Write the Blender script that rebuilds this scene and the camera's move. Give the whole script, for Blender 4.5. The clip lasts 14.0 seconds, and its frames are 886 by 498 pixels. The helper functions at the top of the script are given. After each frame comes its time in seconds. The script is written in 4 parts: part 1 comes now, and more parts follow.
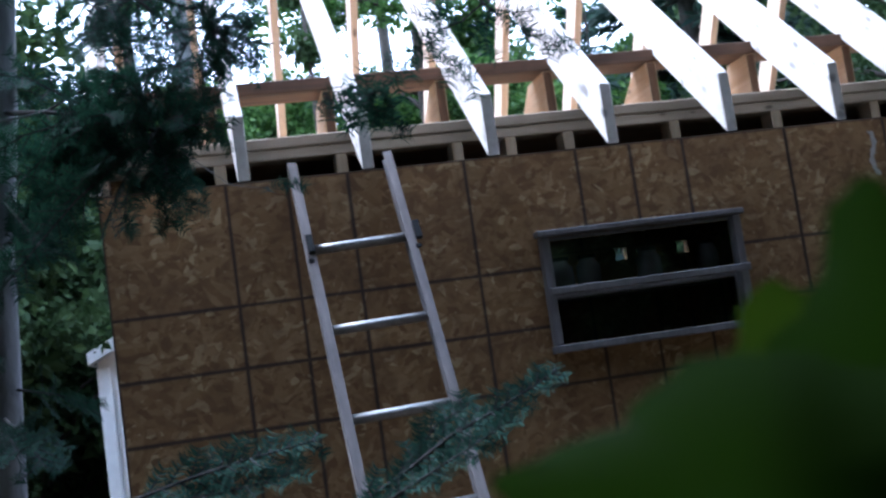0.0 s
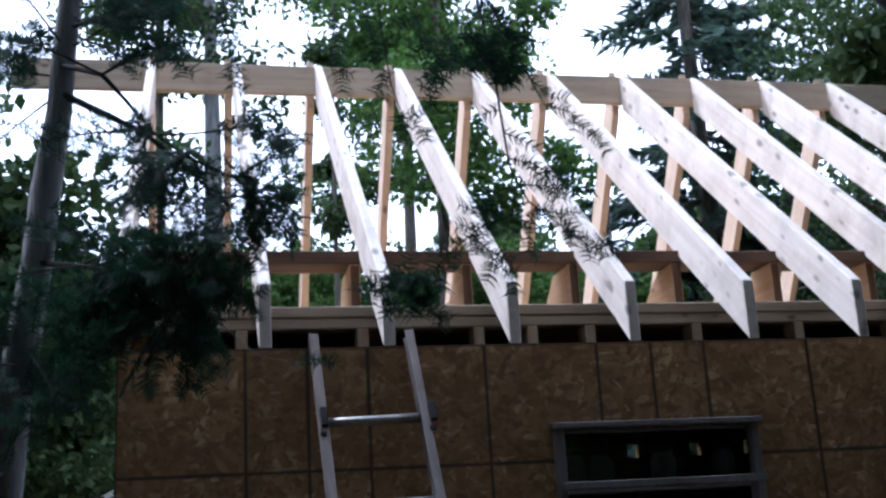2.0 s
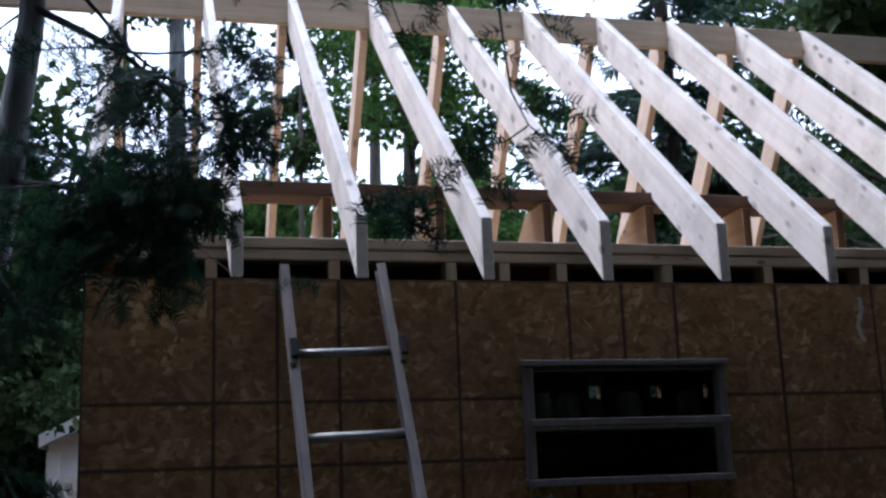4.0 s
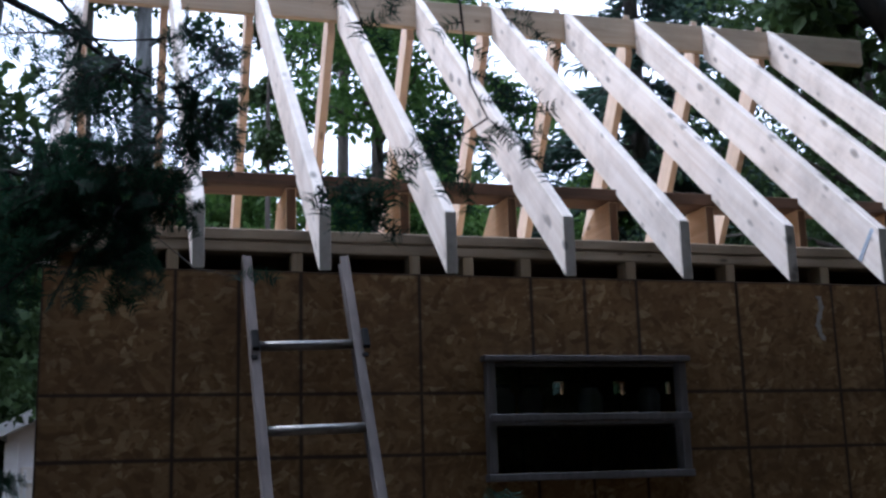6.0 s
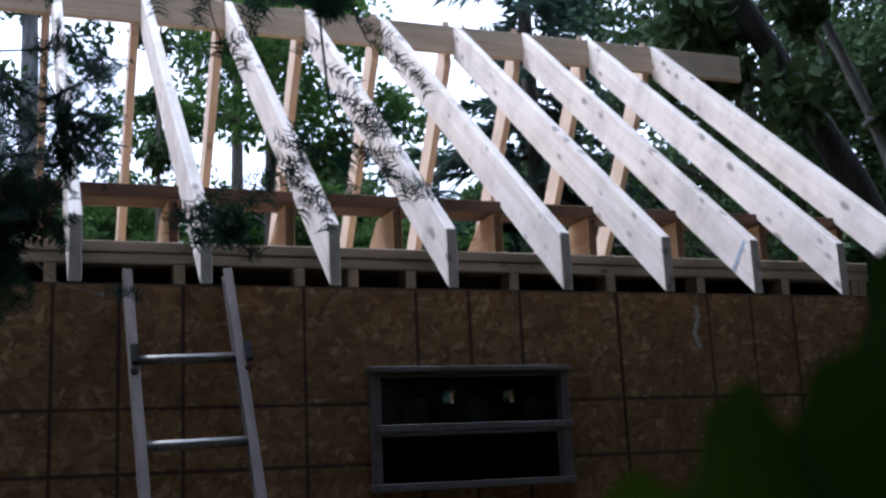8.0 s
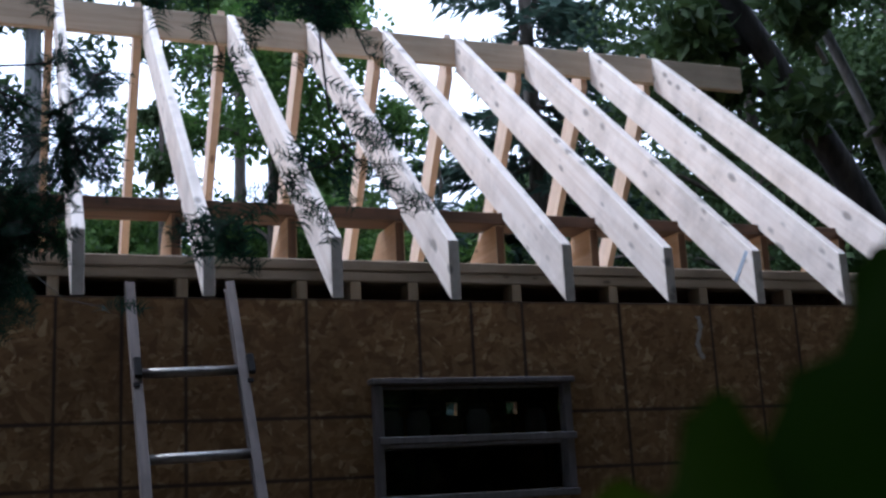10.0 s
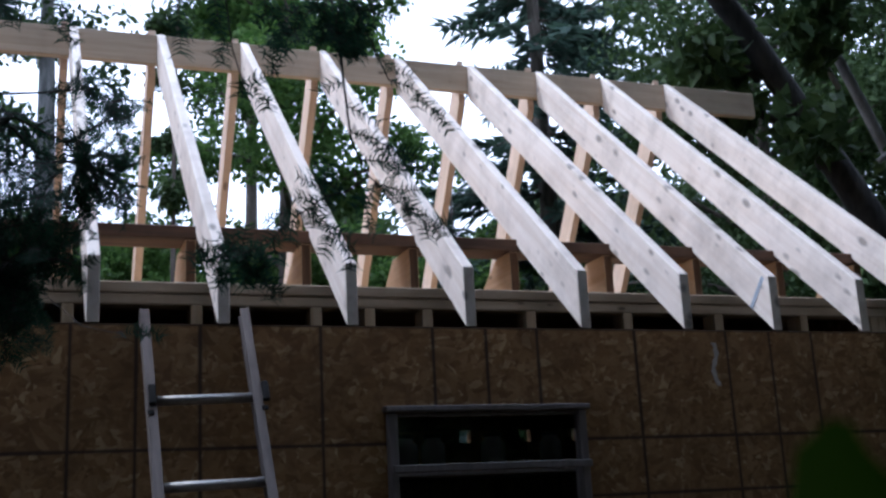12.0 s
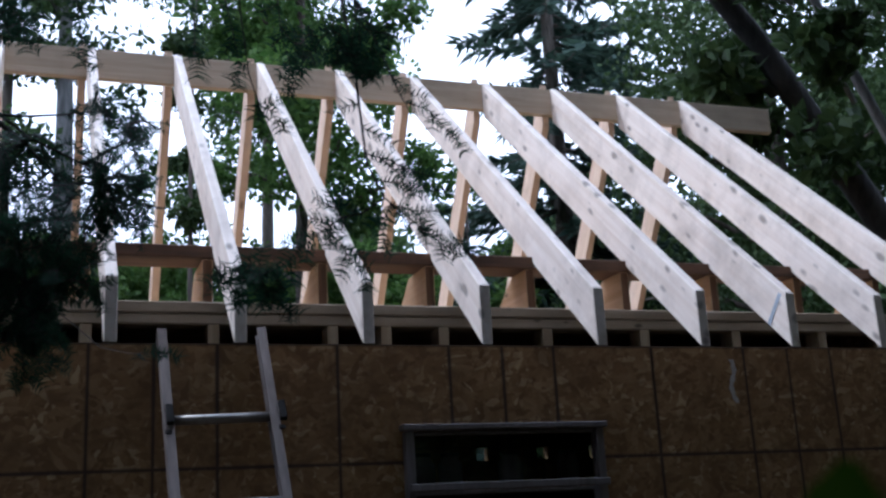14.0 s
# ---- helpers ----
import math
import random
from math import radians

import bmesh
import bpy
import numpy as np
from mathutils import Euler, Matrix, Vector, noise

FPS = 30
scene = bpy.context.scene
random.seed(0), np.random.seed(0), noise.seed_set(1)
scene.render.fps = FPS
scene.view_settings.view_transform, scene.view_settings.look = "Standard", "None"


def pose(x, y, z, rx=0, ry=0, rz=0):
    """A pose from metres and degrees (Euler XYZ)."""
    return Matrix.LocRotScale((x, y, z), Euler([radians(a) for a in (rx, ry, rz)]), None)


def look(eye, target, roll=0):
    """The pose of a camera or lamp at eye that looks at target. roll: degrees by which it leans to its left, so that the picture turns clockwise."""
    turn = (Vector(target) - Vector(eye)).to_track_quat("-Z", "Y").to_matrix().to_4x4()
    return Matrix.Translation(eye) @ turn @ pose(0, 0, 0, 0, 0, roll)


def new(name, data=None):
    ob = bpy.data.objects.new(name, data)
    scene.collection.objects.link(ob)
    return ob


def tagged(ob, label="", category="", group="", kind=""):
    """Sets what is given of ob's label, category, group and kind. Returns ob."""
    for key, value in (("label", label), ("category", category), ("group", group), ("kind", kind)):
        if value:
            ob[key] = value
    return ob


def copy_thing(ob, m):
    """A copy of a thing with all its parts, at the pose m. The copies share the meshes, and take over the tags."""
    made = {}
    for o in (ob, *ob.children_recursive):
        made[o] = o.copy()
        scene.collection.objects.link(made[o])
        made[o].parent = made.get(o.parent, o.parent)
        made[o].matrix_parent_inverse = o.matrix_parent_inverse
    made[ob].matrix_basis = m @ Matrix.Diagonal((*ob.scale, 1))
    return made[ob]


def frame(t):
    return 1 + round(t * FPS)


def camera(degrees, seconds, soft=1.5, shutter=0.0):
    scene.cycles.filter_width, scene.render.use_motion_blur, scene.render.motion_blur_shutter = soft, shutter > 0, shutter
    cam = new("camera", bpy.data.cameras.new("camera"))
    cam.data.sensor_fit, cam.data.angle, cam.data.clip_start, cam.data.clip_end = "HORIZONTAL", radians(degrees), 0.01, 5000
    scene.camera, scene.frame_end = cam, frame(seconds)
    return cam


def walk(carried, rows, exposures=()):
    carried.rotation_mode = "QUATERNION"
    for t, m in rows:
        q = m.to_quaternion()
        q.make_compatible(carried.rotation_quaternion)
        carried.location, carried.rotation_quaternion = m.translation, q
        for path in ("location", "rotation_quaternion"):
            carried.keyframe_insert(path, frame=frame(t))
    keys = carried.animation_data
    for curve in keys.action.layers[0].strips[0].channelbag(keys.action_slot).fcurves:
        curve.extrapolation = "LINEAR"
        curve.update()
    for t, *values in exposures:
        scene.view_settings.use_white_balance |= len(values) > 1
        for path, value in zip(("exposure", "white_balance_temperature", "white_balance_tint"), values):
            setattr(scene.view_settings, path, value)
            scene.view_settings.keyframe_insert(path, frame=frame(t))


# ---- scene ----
cam = camera(43.33, 14.0, soft=2.5, shutter=0.3)
cam.data.dof.use_dof = True
cam.data.dof.focus_distance = 3.3
cam.data.dof.aperture_fstop = 12.0
# seconds, eye, yaw, pitch, roll
PATH = [
    (0.0, 0.306, -3.703, 1.914, -12.21, 5.85, -8.10),
    (0.5, 0.293, -3.661, 1.935, -10.57, 8.49, -6.00),
    (1.0, 0.273, -3.691, 1.936, -11.90, 15.31, -4.00),
    (1.5, 0.271, -3.707, 1.939, -12.24, 15.82, -3.37),
    (2.0, 0.278, -3.703, 1.933, -12.48, 14.94, -3.32),
    (2.5, 0.261, -3.682, 1.936, -13.10, 13.90, -3.05),
    (3.0, 0.239, -3.670, 1.931, -13.77, 12.94, -2.66),
    (5.5, 0.250, -3.649, 1.912, -15.14, 11.55, -1.58),
    (6.0, 0.256, -3.653, 1.917, -16.11, 11.54, -1.61),
    (6.5, 0.268, -3.668, 1.925, -18.62, 11.45, -1.94),
    (7.0, 0.295, -3.685, 1.922, -21.07, 11.48, -2.48),
    (9.5, 0.299, -3.701, 1.922, -21.40, 12.12, -2.94),
    (10.0, 0.300, -3.702, 1.921, -21.22, 12.38, -3.03),
    (10.5, 0.291, -3.693, 1.922, -21.21, 12.64, -3.03),
    (11.0, 0.283, -3.697, 1.921, -21.13, 12.94, -3.07),
    (11.5, 0.290, -3.687, 1.924, -20.92, 13.32, -3.01),
    (12.0, 0.288, -3.687, 1.923, -20.78, 13.78, -3.03),
    (12.5, 0.284, -3.680, 1.923, -20.71, 14.25, -3.05),
    (13.0, 0.287, -3.683, 1.924, -20.52, 14.64, -3.02),
    (13.5, 0.288, -3.681, 1.926, -20.26, 14.76, -3.03),
    (14.0, 0.287, -3.692, 1.927, -19.98, 14.68, -3.16),
]
EXPOSURES = [(0.0, 2.3, 4850, 12), (0.5, 2.5, 4850, 14), (1.0, 2.55, 4850, 14), (1.5, 1.95, 4950, 15), (2.0, 1.4, 5250, 15), (3.0, 1.02, 5300, 15),
             (5.5, 1.1, 5300, 15), (7.0, 1.1, 5300, 15), (10.0, 1.0, 5300, 15), (12.0, 0.98, 5300, 15), (14.0, 0.92, 5300, 15)]


def aim(x, y, z, yaw, pitch, roll):
    return pose(x, y, z, 90 + pitch, 0, yaw) @ pose(0, 0, 0, 0, 0, roll)


walk(cam, [(t, aim(*row)) for t, *row in PATH], EXPOSURES)

# ---- light: bright overcast sky, weak wide sun from behind the roof ----
world = bpy.data.worlds.new("sky")
scene.world = world
world.use_nodes = True
wn, wl = world.node_tree.nodes, world.node_tree.links
sky = wn.new("ShaderNodeTexSky")
sky.sky_type = "NISHITA"
sky.sun_disc = False
sky.sun_elevation = radians(52)
sky.sun_rotation = radians(-60)
cloud = wn.new("ShaderNodeMixRGB")
cloud.inputs[0].default_value = 0.92
cloud.inputs[2].default_value = (9.6, 10.2, 11.0, 1)
wl.new(sky.outputs[0], cloud.inputs[1])
wl.new(cloud.outputs[0], wn["Background"].inputs[0])
wn["Background"].inputs[1].default_value = 0.12
sun = new("sun", bpy.data.lights.new("sun", "SUN"))
sun.data.energy = 1.25
sun.data.angle = radians(14)
sun.data.color = (1.0, 0.96, 0.9)
sun.matrix_world = look((-6, 3.4, 9), (0, 0, 0))

# ---- materials ----


def mat(name, rough=0.7, metal=0.0):
    m = bpy.data.materials.new(name)
    m.use_nodes = True
    b = m.node_tree.nodes["Principled BSDF"]
    b.inputs["Roughness"].default_value = rough
    b.inputs["Metallic"].default_value = metal
    return m, m.node_tree.nodes, m.node_tree.links, b


def ramp(n, l, src, stops):
    r = n.new("ShaderNodeValToRGB")
    while len(r.color_ramp.elements) < len(stops):
        r.color_ramp.elements.new(0.5)
    for e, (p, c) in zip(r.color_ramp.elements, stops):
        e.position, e.color = p, (*c, 1)
    l.new(src, r.inputs[0])
    return r.outputs[0]


def mapped(n, l, scale, rot=(0, 0, 0), offset=True):
    tc = n.new("ShaderNodeTexCoord")
    mp = n.new("ShaderNodeMapping")
    mp.inputs["Rotation"].default_value = [radians(a) for a in rot]
    stretch = n.new("ShaderNodeMapping")
    stretch.inputs["Scale"].default_value = scale
    l.new(mp.outputs[0], stretch.inputs[0])
    if offset:
        info = n.new("ShaderNodeObjectInfo")
        comb = n.new("ShaderNodeVectorMath")
        comb.operation = "MULTIPLY_ADD"
        comb.inputs[1].default_value = (1, 1, 1)
        sc = n.new("ShaderNodeMath")
        sc.operation = "MULTIPLY"
        sc.inputs[1].default_value = 37.0
        l.new(info.outputs["Random"], sc.inputs[0])
        l.new(tc.outputs["Object"], comb.inputs[0])
        l.new(sc.outputs[0], comb.inputs[2])
        l.new(comb.outputs[0], mp.inputs[0])
    else:
        l.new(tc.outputs["Object"], mp.inputs[0])
    return stretch.outputs[0]


def tex(n, l, vec, scale, detail=4.0, rough=0.55, dist=0.0):
    t = n.new("ShaderNodeTexNoise")
    t.inputs["Scale"].default_value = scale
    t.inputs["Detail"].default_value = detail
    t.inputs["Roughness"].default_value = rough
    t.inputs["Distortion"].default_value = dist
    l.new(vec, t.inputs["Vector"])
    return t


def mix(n, l, a, b, fac, kind="MIX"):
    m = n.new("ShaderNodeMixRGB")
    m.blend_type = kind
    for i, v in ((1, a), (2, b)):
        if isinstance(v, tuple):
            m.inputs[i].default_value = (*v, 1)
        else:
            l.new(v, m.inputs[i])
    if isinstance(fac, (int, float)):
        m.inputs[0].default_value = fac
    else:
        l.new(fac, m.inputs[0])
    return m.outputs[0]


def bump(n, l, b, height, strength, distance):
    bp = n.new("ShaderNodeBump")
    bp.inputs["Strength"].default_value = strength
    bp.inputs["Distance"].default_value = distance
    l.new(height, bp.inputs["Height"])
    l.new(bp.outputs[0], b.inputs["Normal"])


def calc(n, l, op, a, b=None):
    m = n.new("ShaderNodeMath")
    m.operation = op
    for i, v in enumerate((a, b)):
        if v is None:
            continue
        if isinstance(v, (int, float)):
            m.inputs[i].default_value = v
        else:
            l.new(v, m.inputs[i])
    return m.outputs[0]


def wood(name, light, dark, along, rot=(0, 0, 0), knots=0.09, rough=0.75, stain=0.35):
    """Sawn softwood with grain along one axis, knots and grey handling marks."""
    m, n, l, b = mat(name, rough)
    scale = [26.0, 26.0, 26.0]
    scale[along] = 1.3
    vec = mapped(n, l, scale, rot)
    grain = tex(n, l, vec, 1.0, 6, 0.6, 0.8)
    col = ramp(n, l, grain.outputs["Fac"], ((0.3, dark), (0.62, light)))
    kscale = [15.0, 15.0, 15.0]
    kscale[along] = 7.0
    kvec = mapped(n, l, kscale, rot)
    kn = n.new("ShaderNodeTexVoronoi")
    kn.inputs["Scale"].default_value = 1.0
    l.new(kvec, kn.inputs["Vector"])
    ksep = n.new("ShaderNodeSeparateColor")
    l.new(kn.outputs["Color"], ksep.inputs[0])
    gate = calc(n, l, "MULTIPLY", calc(n, l, "SUBTRACT", 1.0, ksep.outputs[0]), 0.30)
    wob = tex(n, l, kvec, 3.0, 3)
    kd = calc(n, l, "ADD", calc(n, l, "ADD", kn.outputs["Distance"], gate), calc(n, l, "MULTIPLY", wob.outputs["Fac"], 0.16))
    kf = ramp(n, l, kd, ((knots + 0.12, (0.85, 0.85, 0.85)), (knots * 1.9 + 0.14, (0, 0, 0))))
    col = mix(n, l, col, tuple(c * 0.34 for c in dark), kf)
    blot = tex(n, l, mapped(n, l, (1, 1, 1), rot), 5.0, 5, 0.65)
    bf = ramp(n, l, blot.outputs["Fac"], ((0.45, (0, 0, 0)), (0.72, (stain, stain, stain))))
    col = mix(n, l, col, tuple(c * 0.55 for c in dark), bf)
    l.new(col, b.inputs["Base Color"])
    bump(n, l, b, grain.outputs["Fac"], 0.35, 0.002)
    return m


SLOPE = 40.2
M_RAFTER = wood("rafter_wood", (0.86, 0.775, 0.71), (0.72, 0.615, 0.535), 1, (-SLOPE, 0, 0), 0.155, 0.7, 0.55)
# back rafters: warm bounce light is put into the orange of the wood
M_RAFTER_FAR = wood("bounce_lit_rafter_wood", (0.76, 0.59, 0.46), (0.62, 0.44, 0.31), 1, (56, 0, 0), 0.08)
M_PLATE = wood("plate_wood", (0.46, 0.38, 0.28), (0.34, 0.27, 0.185), 0, (0, 0, 0), 0.07)
M_RIDGE = wood("ridge_wood", (0.54, 0.44, 0.33), (0.42, 0.32, 0.22), 0, (0, 0, 0), 0.07)
# weathered brown, darkened further for the shade on the beam's front
M_BEAM = wood("shaded_beam_wood", (0.185, 0.098, 0.056), (0.085, 0.053, 0.036), 0, (0, 0, 0), 0.08, 0.8, 0.6)
M_BLOCK = wood("offcut_wood", (0.72, 0.50, 0.31), (0.56, 0.34, 0.18), 1, (0, 0, 0), 0.08)
M_DECK = wood("deck_board", (0.58, 0.43, 0.26), (0.44, 0.30, 0.17), 0, (0, 0, 0), 0.06)
# front faces of the blocks: their shade is put into this darker wood
M_BLOCK_SHADE = wood("shaded_end_grain", (0.20, 0.105, 0.055), (0.12, 0.065, 0.035), 2, (0, 0, 0), 0.05, 0.9)
M_STUD = wood("stud_wood", (0.50, 0.40, 0.27), (0.38, 0.28, 0.17), 2, (0, 0, 0), 0.07)


def osb():
    m, n, l, b = mat("osb_board", 0.82)
    layers = []
    for i, ang in enumerate((12, 68, 128)):
        vec = mapped(n, l, (1, 1, 1), (0, ang, 0))
        wob = tex(n, l, vec, 9, 2)
        v2 = n.new("ShaderNodeVectorMath")
        v2.operation = "MULTIPLY_ADD"
        v2.inputs[1].default_value = (0.06, 0.06, 0.06)
        l.new(wob.outputs["Color"], v2.inputs[0])
        l.new(vec, v2.inputs[2])
        mp = n.new("ShaderNodeMapping")
        mp.inputs["Scale"].default_value = (14 + 2 * i, 46, 58 - 7 * i)
        l.new(v2.outputs[0], mp.inputs[0])
        vo = n.new("ShaderNodeTexVoronoi")
        vo.inputs["Scale"].default_value = 1.0
        l.new(mp.outputs[0], vo.inputs["Vector"])
        sep = n.new("ShaderNodeSeparateColor")
        l.new(vo.outputs["Color"], sep.inputs[0])
        layers.append(sep)
    pick = mix(n, l, layers[0].outputs[0], layers[1].outputs[0],
               ramp(n, l, layers[2].outputs[1], ((0.45, (0, 0, 0)), (0.5, (1, 1, 1)))))
    pick = mix(n, l, pick, layers[2].outputs[0],
               ramp(n, l, layers[0].outputs[2], ((0.6, (0, 0, 0)), (0.65, (1, 1, 1)))))
    col = ramp(n, l, pick, ((0.0, (0.185, 0.098, 0.036)), (0.3, (0.26, 0.146, 0.056)), (0.62, (0.31, 0.183, 0.075)),
                            (0.88, (0.36, 0.222, 0.096)), (1.0, (0.52, 0.37, 0.19))))
    blot = tex(n, l, mapped(n, l, (1, 1, 1)), 13.0, 3, 0.6, 0.8)
    col = mix(n, l, col, (0.14, 0.074, 0.028), ramp(n, l, blot.outputs["Fac"], ((0.45, (0, 0, 0)), (0.68, (0.6, 0.6, 0.6)))))
    big = tex(n, l, mapped(n, l, (1, 1, 1)), 2.6, 4)
    col = mix(n, l, col, (0.15, 0.076, 0.03), ramp(n, l, big.outputs["Fac"], ((0.42, (0, 0, 0)), (0.75, (0.6, 0.6, 0.6)))))
    # printed layout lines at 16, 24, 32 and 48 inches
    tc = n.new("ShaderNodeTexCoord")
    xyz = n.new("ShaderNodeSeparateXYZ")
    l.new(tc.outputs["Object"], xyz.inputs[0])
    near = None
    for axis, sign in ((0, 1), (2, -1)):
        pos = calc(n, l, "MODULO", calc(n, l, "MULTIPLY", xyz.outputs[axis], sign), 1.2192)
        for inch in (0, 16, 24, 32, 48):
            d = calc(n, l, "ABSOLUTE", calc(n, l, "SUBTRACT", pos, inch * 0.0254))
            near = d if near is None else calc(n, l, "MINIMUM", near, d)
    fade = tex(n, l, mapped(n, l, (1, 1, 1)), 7.0, 3)
    edge = calc(n, l, "SUBTRACT", near, calc(n, l, "MULTIPLY", fade.outputs["Fac"], 0.006))
    line = ramp(n, l, edge, ((0.0, (0.9, 0.9, 0.9)), (0.0055, (0, 0, 0))))
    col = mix(n, l, col, (0.035, 0.02, 0.016), line)
    l.new(col, b.inputs["Base Color"])
    bump(n, l, b, pick, 0.5, 0.002)
    return m


M_OSB = osb()


def metal(name, col, rough, metallic=1.0, scale=60):
    m, n, l, b = mat(name, rough, metallic)
    t = tex(n, l, mapped(n, l, (1, 1, 0.15)), scale, 5)
    u = tex(n, l, mapped(n, l, (1, 1, 1)), 6, 4)
    c = ramp(n, l, t.outputs["Fac"], ((0.3, tuple(v * 0.7 for v in col)), (0.7, col)))
    c = mix(n, l, c, tuple(v * 0.45 for v in col), ramp(n, l, u.outputs["Fac"], ((0.5, (0, 0, 0)), (0.8, (0.7, 0.7, 0.7)))))
    l.new(c, b.inputs["Base Color"])
    l.new(ramp(n, l, u.outputs["Fac"], ((0.3, (rough,) * 3), (0.8, (min(1, rough + 0.25),) * 3))), b.inputs["Roughness"])
    return m


M_ALU = metal("worn_aluminium", (0.27, 0.228, 0.212), 0.65, 0.15)
M_RUNG = metal("bright_aluminium", (0.44, 0.42, 0.40), 0.4, 0.85)
M_FRAME = metal("grey_window_frame", (0.23, 0.212, 0.213), 0.5, 0.15)
M_RUBBER = metal("black_rubber", (0.009, 0.009, 0.010), 0.85, 0.0)


def plain(name, col, rough=0.7, var=0.35, scale=12):
    m, n, l, b = mat(name, rough)
    t = tex(n, l, mapped(n, l, (1, 1, 1)), scale, 6)
    l.new(ramp(n, l, t.outputs["Fac"], ((0.3, tuple(v * (1 - var) for v in col)), (0.7, col))), b.inputs["Base Color"])
    bump(n, l, b, t.outputs["Fac"], 0.3, 0.004)
    return m


M_WHITE = plain("white_paint", (0.80, 0.80, 0.80), 0.5, 0.12)
# room boards: darkness of the closed room is put into their colour
M_ROOM_SHADE = plain("room_shade_board", (0.10, 0.075, 0.05), 0.9)
M_SOIL = plain("forest_soil", (0.09, 0.065, 0.04), 0.95, 0.5, 3)
M_CARD = plain("paper_label", (0.78, 0.74, 0.68), 0.6, 0.15)
M_JAR = plain("dim_jar_glass", (0.20, 0.185, 0.175), 0.15, 0.3)
M_BLUE = plain("blue_chalk", (0.46, 0.53, 0.64), 0.9, 0.4, 90)
M_TAPE = plain("grey_paint_smear", (0.55, 0.52, 0.48), 0.8, 0.3, 60)


def bark(name, a, c):
    m, n, l, b = mat(name, 0.9)
    t = tex(n, l, mapped(n, l, (14, 14, 3)), 1.0, 7, 0.65, 0.6)
    l.new(ramp(n, l, t.outputs["Fac"], ((0.35, a), (0.68, c))), b.inputs["Base Color"])
    bump(n, l, b, t.outputs["Fac"], 0.8, 0.02)
    return m


M_BARK = bark("dark_bark", (0.045, 0.036, 0.03), (0.14, 0.115, 0.095))
# leaning beech and fir boughs: silhouette darkness is put into the bark
M_BARK_SILHOUETTE = bark("silhouette_bark", (0.012, 0.011, 0.010), (0.045, 0.04, 0.035))
# fir bark is paled blue-grey to hold lens haze in its colour
M_FIR_BARK_HAZE = bark("hazed_fir_bark", (0.15, 0.15, 0.16), (0.36, 0.36, 0.38))
M_BARK_GREY = bark("grey_bark", (0.10, 0.10, 0.10), (0.27, 0.27, 0.27))


def leafy(name, a, c, trans=0.35, rough=0.55, whole=False):
    """Foliage: colour differs leaf by leaf, and light passes through."""
    m, n, l, b = mat(name, rough)
    b.inputs["Specular IOR Level"].default_value = 0.12
    g = n.new("ShaderNodeNewGeometry")
    pick = n.new("ShaderNodeObjectInfo").outputs["Random"] if whole else g.outputs["Random Per Island"]
    col = ramp(n, l, pick, ((0.0, a), (1.0, c)))
    l.new(col, b.inputs["Base Color"])
    tr = n.new("ShaderNodeBsdfTranslucent")
    l.new(mix(n, l, col, (0.9, 1.0, 0.4), 0.25, "MULTIPLY"), tr.inputs[0])
    mx = n.new("ShaderNodeMixShader")
    mx.inputs[0].default_value = trans
    l.new(b.outputs[0], mx.inputs[1])
    l.new(tr.outputs[0], mx.inputs[2])
    l.new(mx.outputs[0], n["Material Output"].inputs[0])
    return m


# one leaf green twice: brighter for lit crowns, darker for shaded ones
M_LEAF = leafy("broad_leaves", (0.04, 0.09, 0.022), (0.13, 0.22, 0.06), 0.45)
M_LEAF_SHADE = leafy("shaded_leaves", (0.03, 0.055, 0.022), (0.07, 0.11, 0.04), 0.3)
M_NEEDLE = leafy("fir_needles", (0.014, 0.040, 0.029), (0.040, 0.092, 0.060), 0.3, 0.75)
# spruce green is lightened, distance haze put into its colour
M_SPRUCE = leafy("hazy_spruce_needles", (0.04, 0.072, 0.060), (0.08, 0.12, 0.095), 0.3)
# near leaves have two copies: this dark green holds their shade
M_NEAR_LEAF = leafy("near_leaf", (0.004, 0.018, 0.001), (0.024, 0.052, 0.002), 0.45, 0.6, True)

# brighter copy: light on one leaf is put into its colour
M_LIT_LEAF = leafy("lit_leaf", (0.045, 0.075, 0.003), (0.05, 0.085, 0.004), 0.5, 0.6, True)

m, n, l, b = mat("window_glass", 0.03)
b.inputs["Base Color"].default_value = (0.75, 0.8, 0.82, 1)
b.inputs["Transmission Weight"].default_value = 1.0
b.inputs["IOR"].default_value = 1.45
M_GLASS = m

# ---- building helpers ----


def mesh_from(name, verts, faces, material, smooth=False):
    me = bpy.data.meshes.new(name)
    me.from_pydata(verts, [], faces)
    me.materials.append(material)
    if smooth:
        me.polygons.foreach_set("use_smooth", [True] * len(me.polygons))
    me.update()
    return me


def link(name, me, parent=None, label="", at=None):
    ob = new(name, me)
    if at is not None:
        ob.matrix_basis = at
    if parent is not None:
        ob.parent = parent
    if label:
        ob["label"] = label
    return ob


def part(name, bm, material, parent=None, label="", at=None, smooth=False):
    me = bpy.data.meshes.new(name)
    bmesh.ops.recalc_face_normals(bm, faces=bm.faces)
    bm.to_mesh(me)
    bm.free()
    me.materials.append(material)
    if smooth:
        me.polygons.foreach_set("use_smooth", [True] * len(me.polygons))
    return link(name, me, parent, label, at)


def base(name, at, label, category, group="", kind=""):
    return tagged(link(name, None, at=at), label, category, group, kind)


